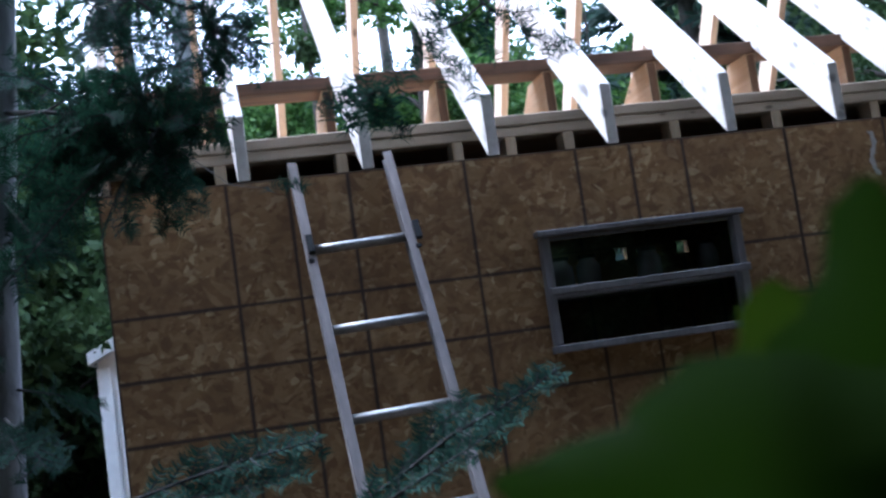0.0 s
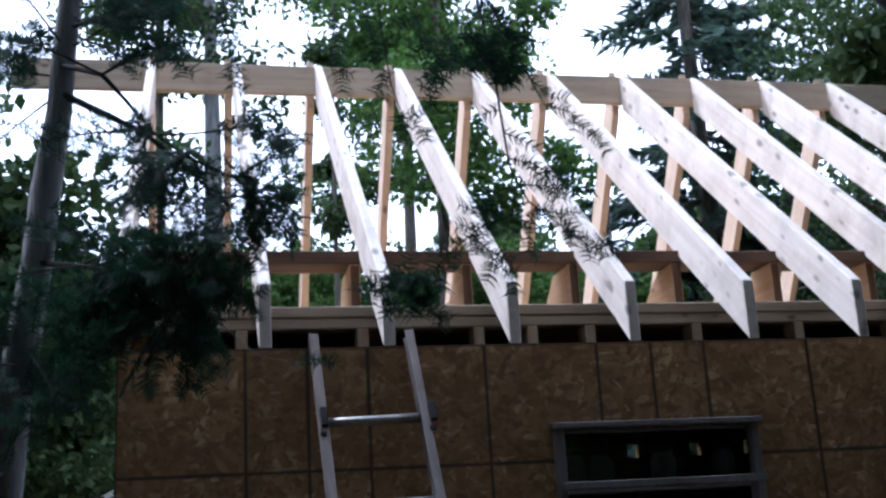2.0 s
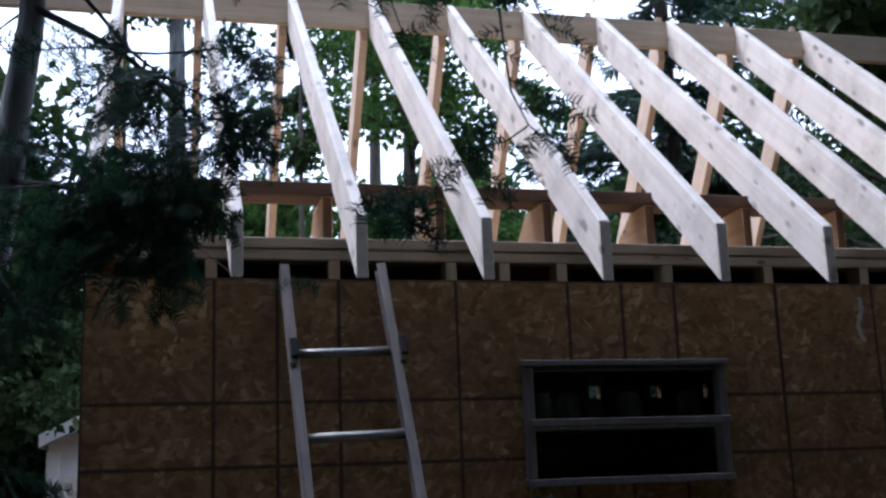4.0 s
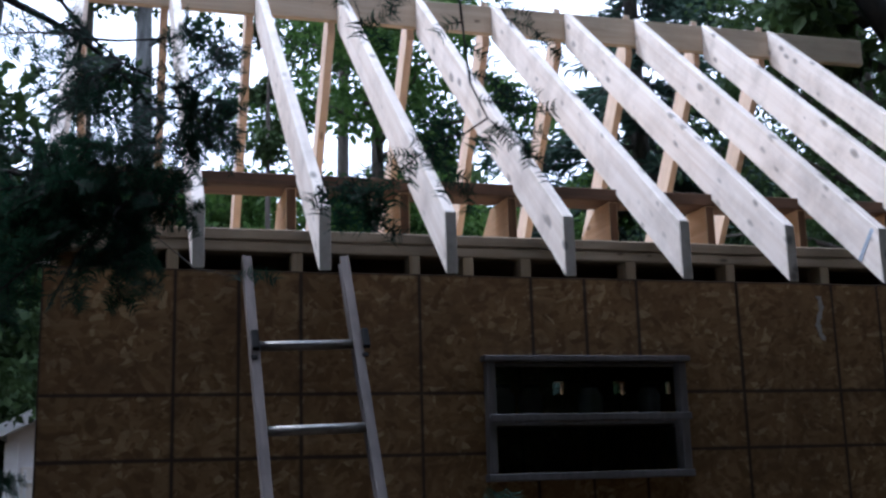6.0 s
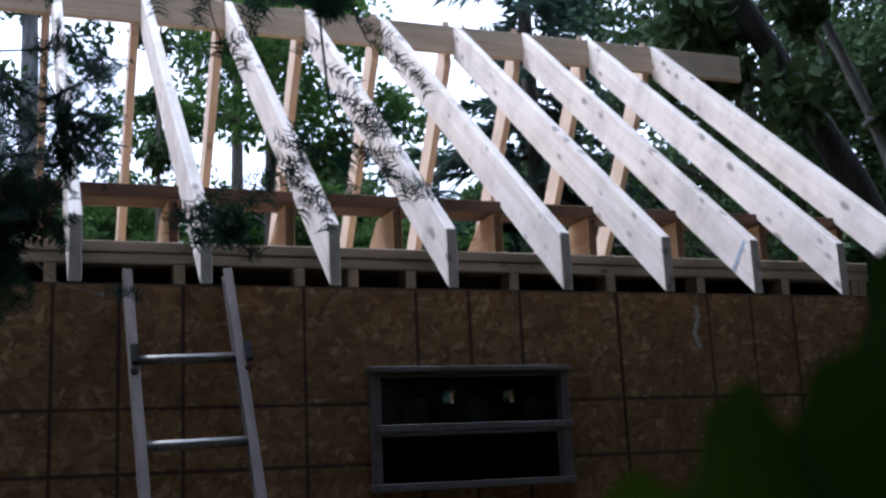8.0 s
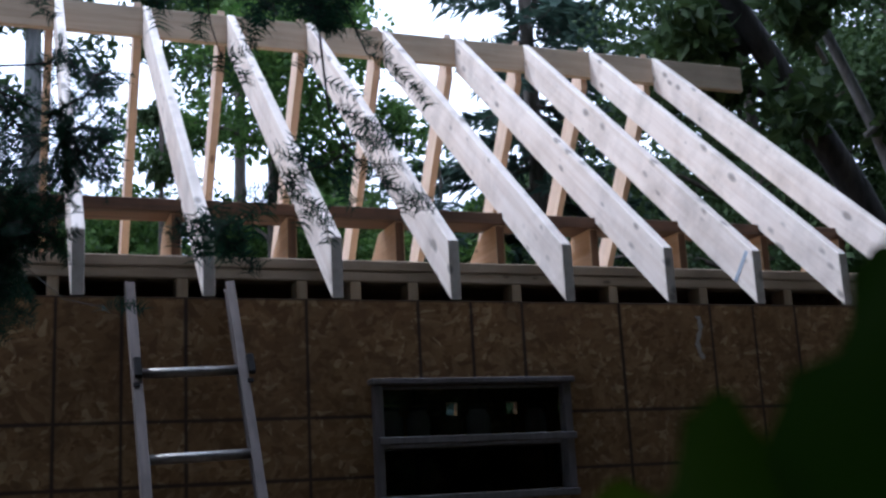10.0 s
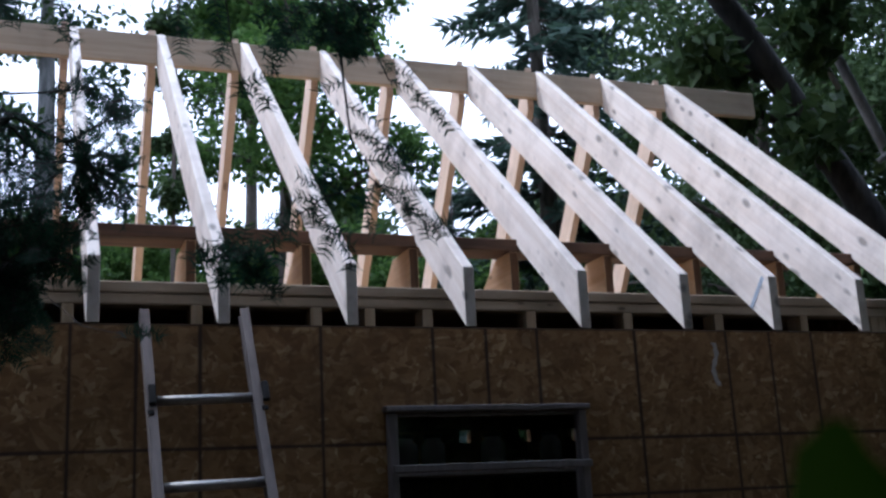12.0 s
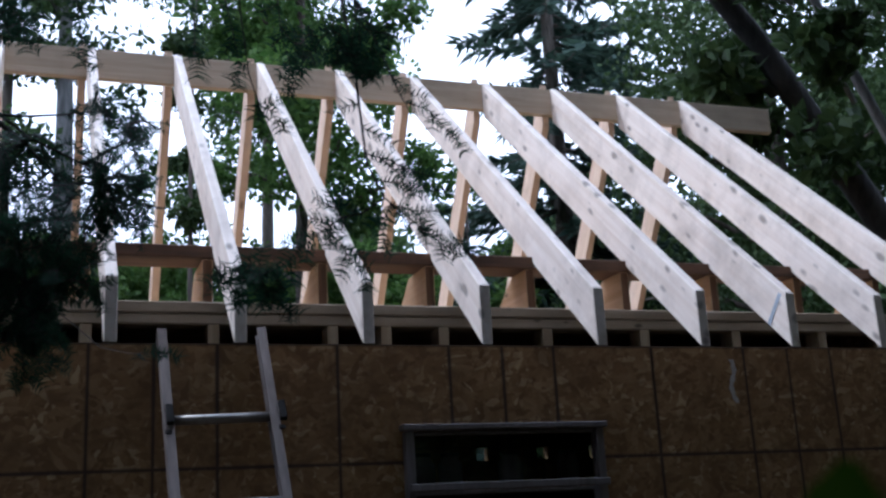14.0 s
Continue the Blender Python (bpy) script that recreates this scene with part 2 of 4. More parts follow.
def box(bm, x0, x1, y0, y1, z0, z1, bevel=0.0):
    vs = bmesh.ops.create_cube(bm, size=1.0, matrix=Matrix.Translation(((x0 + x1) / 2, (y0 + y1) / 2, (z0 + z1) / 2))
                               @ Matrix.Diagonal((x1 - x0, y1 - y0, z1 - z0, 1)))["verts"]
    if bevel:
        es = {e for v in vs for e in v.link_edges}
        bmesh.ops.bevel(bm, geom=list(es), offset=bevel, segments=1, affect="EDGES")
    return bm


def boxed(x0, x1, y0, y1, z0, z1, bevel=0.003):
    return box(bmesh.new(), x0, x1, y0, y1, z0, z1, bevel)


def slab(profile, x0, x1, bevel=0.003):
    """A board whose outline lies in the y-z plane, from x0 to x1."""
    bm = bmesh.new()
    a = [bm.verts.new((x0, y, z)) for y, z in profile]
    c = [bm.verts.new((x1, y, z)) for y, z in profile]
    bm.faces.new(a)
    bm.faces.new(c[::-1])
    k = len(profile)
    for i in range(k):
        bm.faces.new((a[i], c[i], c[(i + 1) % k], a[(i + 1) % k]))
    if bevel:
        bmesh.ops.bevel(bm, geom=list(bm.edges), offset=bevel, segments=1, affect="EDGES")
    return bm


def tube(bm, pts, radii, seg=7):
    rings = []
    for i, p in enumerate(pts):
        p = Vector(p)
        d = (Vector(pts[min(i + 1, len(pts) - 1)]) - Vector(pts[max(i - 1, 0)])).normalized()
        u = d.orthogonal().normalized() if i == 0 else (u - d * u.dot(d)).normalized()
        w = d.cross(u)
        rings.append([bm.verts.new(p + (u * math.cos(a) + w * math.sin(a)) * radii[i])
                      for a in (2 * math.pi * j / seg for j in range(seg))])
    for r0, r1 in zip(rings, rings[1:]):
        for j in range(seg):
            bm.faces.new((r0[j], r0[(j + 1) % seg], r1[(j + 1) % seg], r1[j]))
    bm.faces.new(rings[0][::-1])
    bm.faces.new(rings[-1])
    return bm


# ---- the cabin under construction ----
S = 0.4064            # 16 inch spacing
TOP = 2.60            # top edge of the sheathing
LONG = 9 * S          # 12 ft
DEEP = 2.44
RISE = math.tan(radians(SLOPE))
RIDGE_Y, RIDGE_Z = 1.515, 4.314
PLATE = TOP + 0.066

tagged(part("ground", boxed(-200, 200, -200, 200, -0.3, 0.0, 0), M_SOIL), "bare brown forest floor under the trees", "ground", "", "structure")


def sheet(name, w, h, hole=None, thick=0.011):
    """A sheathing panel hung from its top left corner, with an opening if one is given."""
    if hole is None:
        return boxed(0, w, -thick, 0, -h, 0, 0.0015)
    x0, x1, z0, z1 = hole
    bm = bmesh.new()
    rings = []
    for y in (-thick, 0):
        rings.append([bm.verts.new((x, y, z)) for x, z in ((0, 0), (w, 0), (w, -h), (0, -h))])
        rings.append([bm.verts.new((x, y, z)) for x, z in ((x0, z1), (x1, z1), (x1, z0), (x0, z0))])
    fo, fi, bo, bi = rings
    for i in range(4):
        j = (i + 1) % 4
        for q in ((fo[i], fo[j], fi[j], fi[i]), (bo[j], bo[i], bi[i], bi[j]), (fo[j], fo[i], bo[i], bo[j]), (fi[i], fi[j], bi[j], bi[i])):
            bm.faces.new(q)
    return bm


WX0, WX1, WZ0, WZ1 = 1.440, 2.190, 1.905, 2.308
wall = base("wall_front", pose(0, 0, 0), "rough OSB sheathed stud wall, printed with layout lines", "wall", "", "structure")
part("sheathing_panel", sheet("a", 2.436, 1.2192, (WX0 + 0.012, WX1 - 0.012, WZ0 - TOP + 0.012, WZ1 - TOP - 0.012)), M_OSB, wall, "", pose(0, 0, TOP))
part("sheathing_panel", sheet("b", LONG - 2.44, 1.2192), M_OSB, wall, "", pose(2.44, 0, TOP))
part("sheathing_panel", sheet("c", 1.217, 1.2192), M_OSB, wall, "", pose(0, 0, TOP - 1.2217))
part("sheathing_panel", sheet("d", 2.438, 1.2192), M_OSB, wall, "", pose(1.2197, 0, TOP - 1.2217))
for x in [k * S - 0.010 for k in range(10)] + [3 * S + 0.183, LONG - 0.06]:
    w = 0.019
    x = min(max(x, w), LONG - w)
    if WX0 < x < WX1:
        part("stud", boxed(x - w, x + w, 0.002, 0.088, WZ1 + 0.06, PLATE, 0.002), M_STUD, wall)
    else:
        part("stud", boxed(x - w, x + w, 0.002, 0.088, 0.16, PLATE, 0.002), M_STUD, wall)
part("bottom_plate", boxed(0, LONG, 0.002, 0.09, 0.12, 0.158), M_PLATE, wall)
part("top_plate", boxed(-0.02, LONG + 0.02, 0.0, 0.089, PLATE, PLATE + 0.037, 0.004), M_PLATE, wall)
part("cap_plate", boxed(-0.025, LONG + 0.015, -0.004, 0.087, PLATE + 0.039, PLATE + 0.077, 0.004), M_PLATE, wall)
DECK = PLATE + 0.077
back = base("wall_back", pose(0, DEEP, 0), "OSB sheathed back wall with small openings added for daylight patches", "wall", "", "structure")
# openings added so daylight shows as pale patches through the window
VZ0, VZ1 = 2.365, 2.436
part("sheathing", boxed(0, LONG, -0.05, 0, 0.12, VZ0 - 0.001, 0), M_OSB, back)
part("sheathing", boxed(0, LONG, -0.05, 0, VZ1 + 0.001, DECK - 0.002, 0), M_OSB, back)
edges = [0.0, 2.634, 2.703, 3.015, 3.085, 3.352, 3.388, LONG]
for x0, x1 in zip(edges[::2], edges[1::2]):
    part("sheathing", boxed(x0, x1, -0.05, 0, VZ0, VZ1, 0), M_OSB, back)
for nm, (x0, x1, y0, y1) in (("wall_left", (0.002, 0.09, 0.092, DEEP - 0.052)), ("wall_right", (LONG - 0.09, LONG - 0.002, 0.092, DEEP - 0.052))):
    tagged(part(nm, boxed(x0, x1, y0, y1, 0.12, DECK - 0.002), M_OSB), "OSB sheathed cabin wall", "wall", "", "structure")
tagged(part("floor", boxed(0.0, LONG, 0.0, DEEP, 0.06, 0.118), M_ROOM_SHADE), "plywood cabin floor, darkened for the closed room's shade", "floor", "", "structure")
tagged(part("ceiling", boxed(0.02, LONG - 0.02, 0.095, DEEP - 0.02, DECK - 0.02, DECK - 0.004), M_DECK), "dark loft deck over the cabin", "ceiling", "", "structure")
tagged(part("foundation_skid", boxed(0, LONG, 0.05, 0.2, -0.01, 0.058), M_BEAM), "rough timber skid under the cabin", "skid")
tagged(part("foundation_skid", boxed(0, LONG, DEEP - 0.2, DEEP - 0.05, -0.01, 0.058), M_BEAM), "rough timber skid under the cabin", "skid")

# raised beams that carry the rafters, on offcut blocks
PLUMB = 0.200
BEAM_Y = 0.105
UNDER = RIDGE_Z - PLUMB - (RIDGE_Y - BEAM_Y) * RISE
beam = base("eave_beam", pose(0, 0, 0), "brown weathered beam laid flat on offcut blocks under the rafters, darkened for shade", "beam", "eave beams")
y0, y1 = BEAM_Y, BEAM_Y + 0.15
bt = UNDER + 0.045
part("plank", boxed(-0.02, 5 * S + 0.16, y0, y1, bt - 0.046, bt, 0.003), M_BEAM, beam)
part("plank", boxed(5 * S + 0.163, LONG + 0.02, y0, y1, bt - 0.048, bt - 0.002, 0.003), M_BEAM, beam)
rnd = random.Random(5)
for k in range(10):
    low, high = 0.33 + rnd.uniform(-0.06, 0.10), 0.17 + rnd.uniform(-0.04, 0.07)
    if k == 3:
        low, high = 0.42, 0.10
    z0, z1 = DECK - 0.003, bt - 0.049
    prof = [(BEAM_Y + 0.004, z0), (BEAM_Y + low, z0), (BEAM_Y + high, z1), (BEAM_Y + 0.004, z1)]
    x = max(k * S, 0.04)
    blk = part("block", slab(prof, x - 0.034, x + 0.003), M_BLOCK, beam, "pale sawn offcut block, its end grain darkened for shade")
    # faces turned to the front take the wood darkened for shade
    blk.data.materials.append(M_BLOCK_SHADE)
    for poly in blk.data.polygons:
        if poly.normal.y < -0.9:
            poly.material_index = 1

# rafters, both slopes, and the ridge board
TAIL_Y = -0.375


# how far each front rafter's tail wanders from square, ridge to tail
WANDER = (0.0, 0.022, -0.008, -0.014, -0.022, -0.012, -0.017, -0.048, -0.062, -0.066)


def rafter(x, far, k):
    s = -1 if far else 1
    ends = (RIDGE_Y - 0.021, TAIL_Y)
    run = ends[0] - ends[1]
    prof = [(0, 0), (-run, -run * RISE), (-run, -run * RISE - PLUMB), (0, -PLUMB)]
    if far:
        run, fall = DEEP - RIDGE_Y - 0.02, (DEEP - RIDGE_Y - 0.02) * 1.5
        prof = [(0, 0.04), (-run - 0.10, 0.04 - fall - 0.15), (-run - 0.10, -0.22 - fall - 0.15), (-run, -0.21 - fall), (0, -0.21)]
    bm = slab([(y * s, z) for y, z in prof], -0.019, 0.019, 0.003)
    if not far:
        for v in bm.verts:
            v.co.x += WANDER[k] * v.co.y / -run
    lab = "long pale sawn spruce rafter with dark knots, plumb-cut tail" if not far else "sawn rafter on the back slope, tinted orange-brown for bounce light"
    ob = part("rafter", bm, M_RAFTER_FAR if far else M_RAFTER, None, "", pose(x, RIDGE_Y - s * 0.021, RIDGE_Z))
    return tagged(ob, lab, "rafter", "back rafters" if far else "front rafters")


for k in range(10):
    rafter(k * S + 0.026, False, k)
    rafter(k * S - 0.014 + (0.03 if k == 0 else 0), True, k)
tagged(part("ridge_board", boxed(-0.62, 4.28, RIDGE_Y - 0.019, RIDGE_Y + 0.019, RIDGE_Z - 0.155, RIDGE_Z - 0.004), M_RIDGE),
       "pale brown ridge board overhanging both gable ends", "ridge board")
# blue chalk mark on one rafter
bm = bmesh.new()
box(bm, 0, 0.001, -0.009, 0.009, -0.066, 0.066)
tagged(part("chalk_mark", bm, M_BLUE, None, "", pose(7 * S + 0.0055 - 0.0462, -0.300, 2.690, 42)), "faded blue chalk line on the rafter", "mark")
# pale smear on the sheathing
bm = bmesh.new()
cols = [[bm.verts.new((sx * 0.009 + 0.010 * math.sin(0.6 * i) + 0.003 * math.sin(2.3 * i + sx), y, -0.014 * i)) for sx, y in ((-1, -0.003), (1, -0.003), (1, 0), (-1, 0))] for i in range(13)]
for c0, c1 in zip(cols, cols[1:]):
    for q in range(4):
        bm.faces.new((c0[q], c0[(q + 1) % 4], c1[(q + 1) % 4], c1[q]))
bm.faces.new(cols[0])
bm.faces.new(cols[-1][::-1])
tagged(part("paint_smear", bm, M_TAPE, None, "", pose(2.785, -0.0115, 2.55)), "pale grey smear of paint on the sheathing", "smear")

# ---- window ----
win = base("window_1", pose(0, 0, 0), "small grey aluminium slider window with two dark panes", "window", "", "structure")
F = 0.030
frame_part = boxed(WX0 - 0.012, WX1 + 0.012, -0.062, -0.0115, WZ1 - 0.010, WZ1 + 0.010)
part("head_flange", frame_part, M_FRAME, win)
part("sill", boxed(WX0 - 0.006, WX1 + 0.006, -0.055, -0.0115, WZ0 - 0.010, WZ0 + 0.016), M_FRAME, win)
for x0 in (WX0, WX1 - F):
    part("jamb", boxed(x0, x0 + F, -0.048, 0.0, WZ0 + 0.017, WZ1 - 0.013), M_FRAME, win)
MID = 2.106
part("meeting_rail", boxed(WX0 + 0.008, WX1 + 0.006, -0.060, -0.0485, MID - 0.013, MID + 0.013), M_FRAME, win)
for nm, z0, z1, y in (("upper_sash", MID + 0.013, WZ1 - 0.014, -0.022), ("lower_sash", WZ0 + 0.018, MID - 0.013, -0.006)):
    sash = base(nm, pose(0, 0, 0), "", "")
    sash.parent = win
    a, c = WX0 + F + 0.002, WX1 - F - 0.002
    part("stile", boxed(a, a + 0.006, y - 0.008, y + 0.008, z0, z1, 0.002), M_FRAME, sash)
    part("stile", boxed(c - 0.006, c, y - 0.008, y + 0.008, z0, z1, 0.002), M_FRAME, sash)
    part("rail", boxed(a + 0.007, c - 0.007, y - 0.008, y + 0.008, z1 - 0.012, z1, 0.002), M_FRAME, sash)
    g = part("pane", boxed(a + 0.007, c - 0.007, y - 0.002, y + 0.002, z0, z1 - 0.013, 0), M_GLASS, sash)
    g.visible_shadow = False

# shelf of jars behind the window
shelf = tagged(part("shelf", boxed(1.30, 2.30, 0.10, 0.26, MID - 0.03, MID - 0.01), M_ROOM_SHADE), "narrow shelf behind the window, darkened for the room's shade", "shelf")
part("bracket", boxed(1.33, 1.36, 0.092, 0.24, MID - 0.13, MID - 0.031), M_ROOM_SHADE, shelf)
part("bracket", boxed(2.24, 2.27, 0.092, 0.24, MID - 0.13, MID - 0.031), M_ROOM_SHADE, shelf)


def jar(x, y, r, h, label_side):
    j = base("jar", pose(x, y, MID - 0.0095), "dim glass jar with a dark lid, on the shelf", "jar", "jars on the shelf")
    bm = bmesh.new()
    tube(bm, [(0, 0, 0), (0, 0, 0.006), (0, 0, h * 0.8), (0, 0, h * 0.92), (0, 0, h)], [r * 0.9, r, r, r * 0.72, r * 0.7], 16)
    part("body", bm, M_JAR, j, smooth=True)
    bm = bmesh.new()
    tube(bm, [(0, 0, h + 0.0005), (0, 0, h + 0.014)], [r * 0.76, r * 0.76], 16)
    part("lid", bm, M_RUBBER, j)


for x, r, has in ((1.56, 0.05, 0), (1.67, 0.045, 1), (1.905, 0.048, 0), (2.14, 0.043, 1)):
    jar(x, 0.165, r, 0.125, has)

# ---- ladder ----
lad = base("ladder", pose(0.791, -0.030, 2.637, -29, -1.5), "worn aluminium extension ladder leaning against the plate", "ladder")
LW = 0.172
LEN = 2.637 / math.cos(radians(29))
for s in (-1, 1):
    x = s * LW
    bm = bmesh.new()
    box(bm, x - 0.004, x + 0.004, -0.023, 0.023, -LEN, 0, 0.001)
    for y in (-0.023, 0.018):
        box(bm, min(x, x - s * 0.026), max(x, x - s * 0.026), y, y + 0.005, -LEN, -0.004, 0.001)
    part("rail", bm, M_ALU, lad)
    part("rung_cap", boxed(x + 0.002, x + 0.024, -0.042, -0.0235, -0.385, -0.315), M_RUBBER, lad, "black plastic rung lock")
    part("bolt", boxed(x - 0.004, x + 0.016, -0.029, -0.0235, -0.418, -0.400), M_RUBBER, lad)
    part("foot", boxed(x - 0.03, x + 0.03, -0.05, 0.05, -LEN - 0.03, -LEN + 0.04), M_RUBBER, lad)
for i in range(9):
    z = -0.350 - 0.3048 * i
    bm = bmesh.new()
    tube(bm, [(-LW + 0.005, 0, z), (LW - 0.005, 0, z)], [0.0155, 0.0155], 12)
    part("rung", bm, M_RUNG, lad, smooth=True)

# ---- white garden shed behind the cabin ----
shed = base("garden_shed", pose(-0.43, 3.9, 0), "small white painted shed with a lattice window", "shed")
part("wall", boxed(-0.01, 0.42, 0.04, 1.6, -0.02, 2.0), M_WHITE, shed)
part("corner_board", boxed(-0.02, 0.06, 0.0, 0.036, -0.02, 2.2), M_WHITE, shed)
gable = bmesh.new()
ends = [[gable.verts.new((x, y, z)) for x, z in ((-0.01, 2.0), (0.42, 2.0), (0.42, 2.455), (-0.01, 2.245))] for y in (0.04, 1.6)]
gable.faces.new(ends[0]), gable.faces.new(ends[1][::-1])
for i in range(4):
    gable.faces.new((ends[0][i], ends[1][i], ends[1][(i + 1) % 4], ends[0][(i + 1) % 4]))
part("gable", gable, M_WHITE, shed)
wf = part("window_frame", boxed(0.08, 0.40, 0.01, 0.036, 1.0, 2.05), M_CARD, shed, "grey paned window")
for i in range(3):
    part("muntin", boxed(0.10 + i * 0.13, 0.115 + i * 0.13, 0.0, 0.008, 1.02, 2.03, 0), M_WHITE, wf)
for i in range(6):
    part("muntin", boxed(0.09, 0.39, -0.002, 0.006, 1.10 + i * 0.17, 1.115 + i * 0.17, 0), M_WHITE, wf)
bm = bmesh.new()
prof = [(-0.06, 2.225), (0.55, 2.52), (0.55, 2.60), (-0.06, 2.305)]
a = [bm.verts.new((x, -0.08, z)) for x, z in prof]
c = [bm.verts.new((x, 1.7, z)) for x, z in prof]
bm.faces.new(a), bm.faces.new(c[::-1])
for i in range(4):
    bm.faces.new((a[i], c[i], c[(i + 1) % 4], a[(i + 1) % 4]))
part("roof", bm, M_WHITE, shed)

# ---- trees ----


def leaf_mesh(name, centres, radii, per, size, material, seed, droop=0.3, aspect=0.62):
    """Many small folded leaves in loose clumps."""
    rng = np.random.default_rng(seed)
    c = np.repeat(np.array(centres), per, axis=0)
    r = np.repeat(np.array(radii), per)
    k = len(c)
    d = rng.normal(size=(k, 3))
    d /= np.linalg.norm(d, axis=1)[:, None]
    p = c + d * (r * rng.uniform(0.15, 1.0, k) ** 0.6)[:, None] * np.array((1, 1, 0.75))
    u = rng.normal(size=(k, 3))
    u[:, 2] -= droop
    u /= np.linalg.norm(u, axis=1)[:, None]
    w = np.cross(u, rng.normal(size=(k, 3)))
    w /= np.linalg.norm(w, axis=1)[:, None]
    nrm = np.cross(u, w)
    sz = (size * rng.uniform(0.6, 1.25, k))[:, None]
    v = np.stack((p, p + sz * (0.42 * u + 0.5 * aspect * w + 0.08 * nrm), p + sz * u, p + sz * (0.42 * u - 0.5 * aspect * w + 0.08 * nrm)), 1).reshape(-1, 3)
    i = np.arange(k)[:, None] * 4
    f = np.concatenate((i + (0, 1, 2), i + (0, 2, 3)))
    return mesh_from(name, v.tolist(), f.tolist(), material)


def broadleaf(name, at, height, radius, low, clumps, per, leaf, material, barkmat, seed, label, trunk=0.11, lean=(0, 0)):
    rnd = random.Random(seed)
    t = base(name, pose(*at), label, "tree")
    bm = bmesh.new()
    pts = [(lean[0] * q * q * height + 0.05 * math.sin(5 * q + seed), lean[1] * q * q * height + 0.05 * math.cos(4 * q + seed), q * height * 0.95 - 0.1) for q in (0, 0.15, 0.3, 0.45, 0.6, 0.75, 0.9, 1)]
    tube(bm, pts, [trunk * (1 - 0.88 * q) for q in (0, 0.15, 0.3, 0.45, 0.6, 0.75, 0.9, 1)], 9)
    centres, radii = [], []
    for i in range(clumps):
        q = low + (1 - low) * (i + rnd.random()) / clumps
        a = rnd.uniform(0, 2 * math.pi)
        shape = math.sin(math.pi * min(0.96, 0.18 + 0.8 * (q - low) / (1 - low))) ** 0.7
        reach = radius * shape * rnd.uniform(0.45, 1.0)
        root = Vector((lean[0] * q * q * height, lean[1] * q * q * height, q * height * 0.88))
        tip = root + Vector((math.cos(a) * reach, math.sin(a) * reach, reach * rnd.uniform(0.1, 0.5)))
        mid = root.lerp(tip, 0.5) + Vector((0, 0, reach * 0.12))
        th = trunk * 0.33 * (1.1 - q)
        tube(bm, [root, mid, tip], [th + 0.008, th * 0.7 + 0.006, 0.004], 5)
        for f in (0.55, 1.0):
            centres.append(root.lerp(tip, f) + Vector((rnd.uniform(-0.15, 0.15), rnd.uniform(-0.15, 0.15), rnd.uniform(-0.1, 0.2))) * radius * 0.4)
            radii.append(radius * rnd.uniform(0.18, 0.36))
    part("trunk", bm, barkmat, t, smooth=True)
    link("crown", leaf_mesh("crown", centres, radii, per, leaf, material, seed, 0.4), t)
    return t


def conifer(name, at, height, radius, low, whorls, twigs, material, seed, label, trunk=0.12, size=0.26):
    rnd = random.Random(seed)
    t = base(name, pose(*at), label, "tree")
    bm = bmesh.new()
    tube(bm, [(0.03 * math.sin(q * 7), 0.03 * math.cos(q * 5), q * height - 0.1) for q in (0, 0.25, 0.5, 0.75, 1)], [trunk, trunk * 0.8, trunk * 0.55, trunk * 0.3, 0.012], 9)
    V, Fc = [], []
    for i in range(whorls):
        q = low + (1 - low) * i / whorls
        for j in range(rnd.randint(4, 6)):
            a = rnd.uniform(0, 2 * math.pi)
            L = radius * (1.04 - (q - low) / (1 - low)) * rnd.uniform(0.6, 1.1)
            root = Vector((0, 0, q * height + rnd.uniform(-0.1, 0.1)))
            way = Vector((math.cos(a), math.sin(a), 0))
            side = Vector((-way.y, way.x, 0))
            tip = root + way * L + Vector((0, 0, L * rnd.uniform(-0.35, 0.05)))
            mid = root.lerp(tip, 0.5) + Vector((0, 0, -0.06 * L))
            tube(bm, [root, mid, tip], [0.012 + 0.02 * L / radius, 0.012, 0.004], 4)
            for s in range(int(twigs * L / radius) + 5):
                f = rnd.uniform(0.12, 1.05)
                p = root.lerp(tip, f) + Vector((0, 0, -0.06 * L * (1 - abs(2 * f - 1))))
                sd = rnd.choice((-1, 1))
                d = (way * rnd.uniform(0.3, 1.0) + side * sd * rnd.uniform(0.3, 1.1) + Vector((0, 0, rnd.uniform(-0.75, 0.15)))).normalized()
                w = d.cross(Vector((rnd.uniform(-1, 1), rnd.uniform(-1, 1), 1))).normalized()
                z = size * rnd.uniform(0.6, 1.3) * (0.7 + 0.5 * L / radius)
                b0 = len(V)
                V += [p, p + d * z * 0.4 + w * z * 0.10, p + d * z, p + d * z * 0.4 - w * z * 0.10]
                Fc.append((b0, b0 + 1, b0 + 2, b0 + 3))
    part("trunk", bm, M_BARK, t, smooth=True)
    link("crown", mesh_from("crown", [tuple(v) for v in V], Fc, material), t)
    return t


# trees seen behind the roof
birch = broadleaf("maple_tree", (2.75, 7.2, 0), 11.0, 1.75, 0.20, 44, 540, 0.085, M_LEAF, M_BARK, 3, "leafy maple with a dense dark green crown, behind the cabin", 0.12)
broadleaf("maple_tree", (-0.19, 8.6, 0), 11.5, 1.6, 0.70, 18, 330, 0.085, M_LEAF_SHADE, M_BARK, 8, "tall thin dark-barked maple with sparse leaves", 0.13)
broadleaf("slender_tree", (0.33, 8.4, 0), 12.0, 1.3, 0.55, 12, 110, 0.10, M_LEAF_SHADE, M_BARK_GREY, 12, "slender grey tree trunk with a few leafy twigs", 0.19)
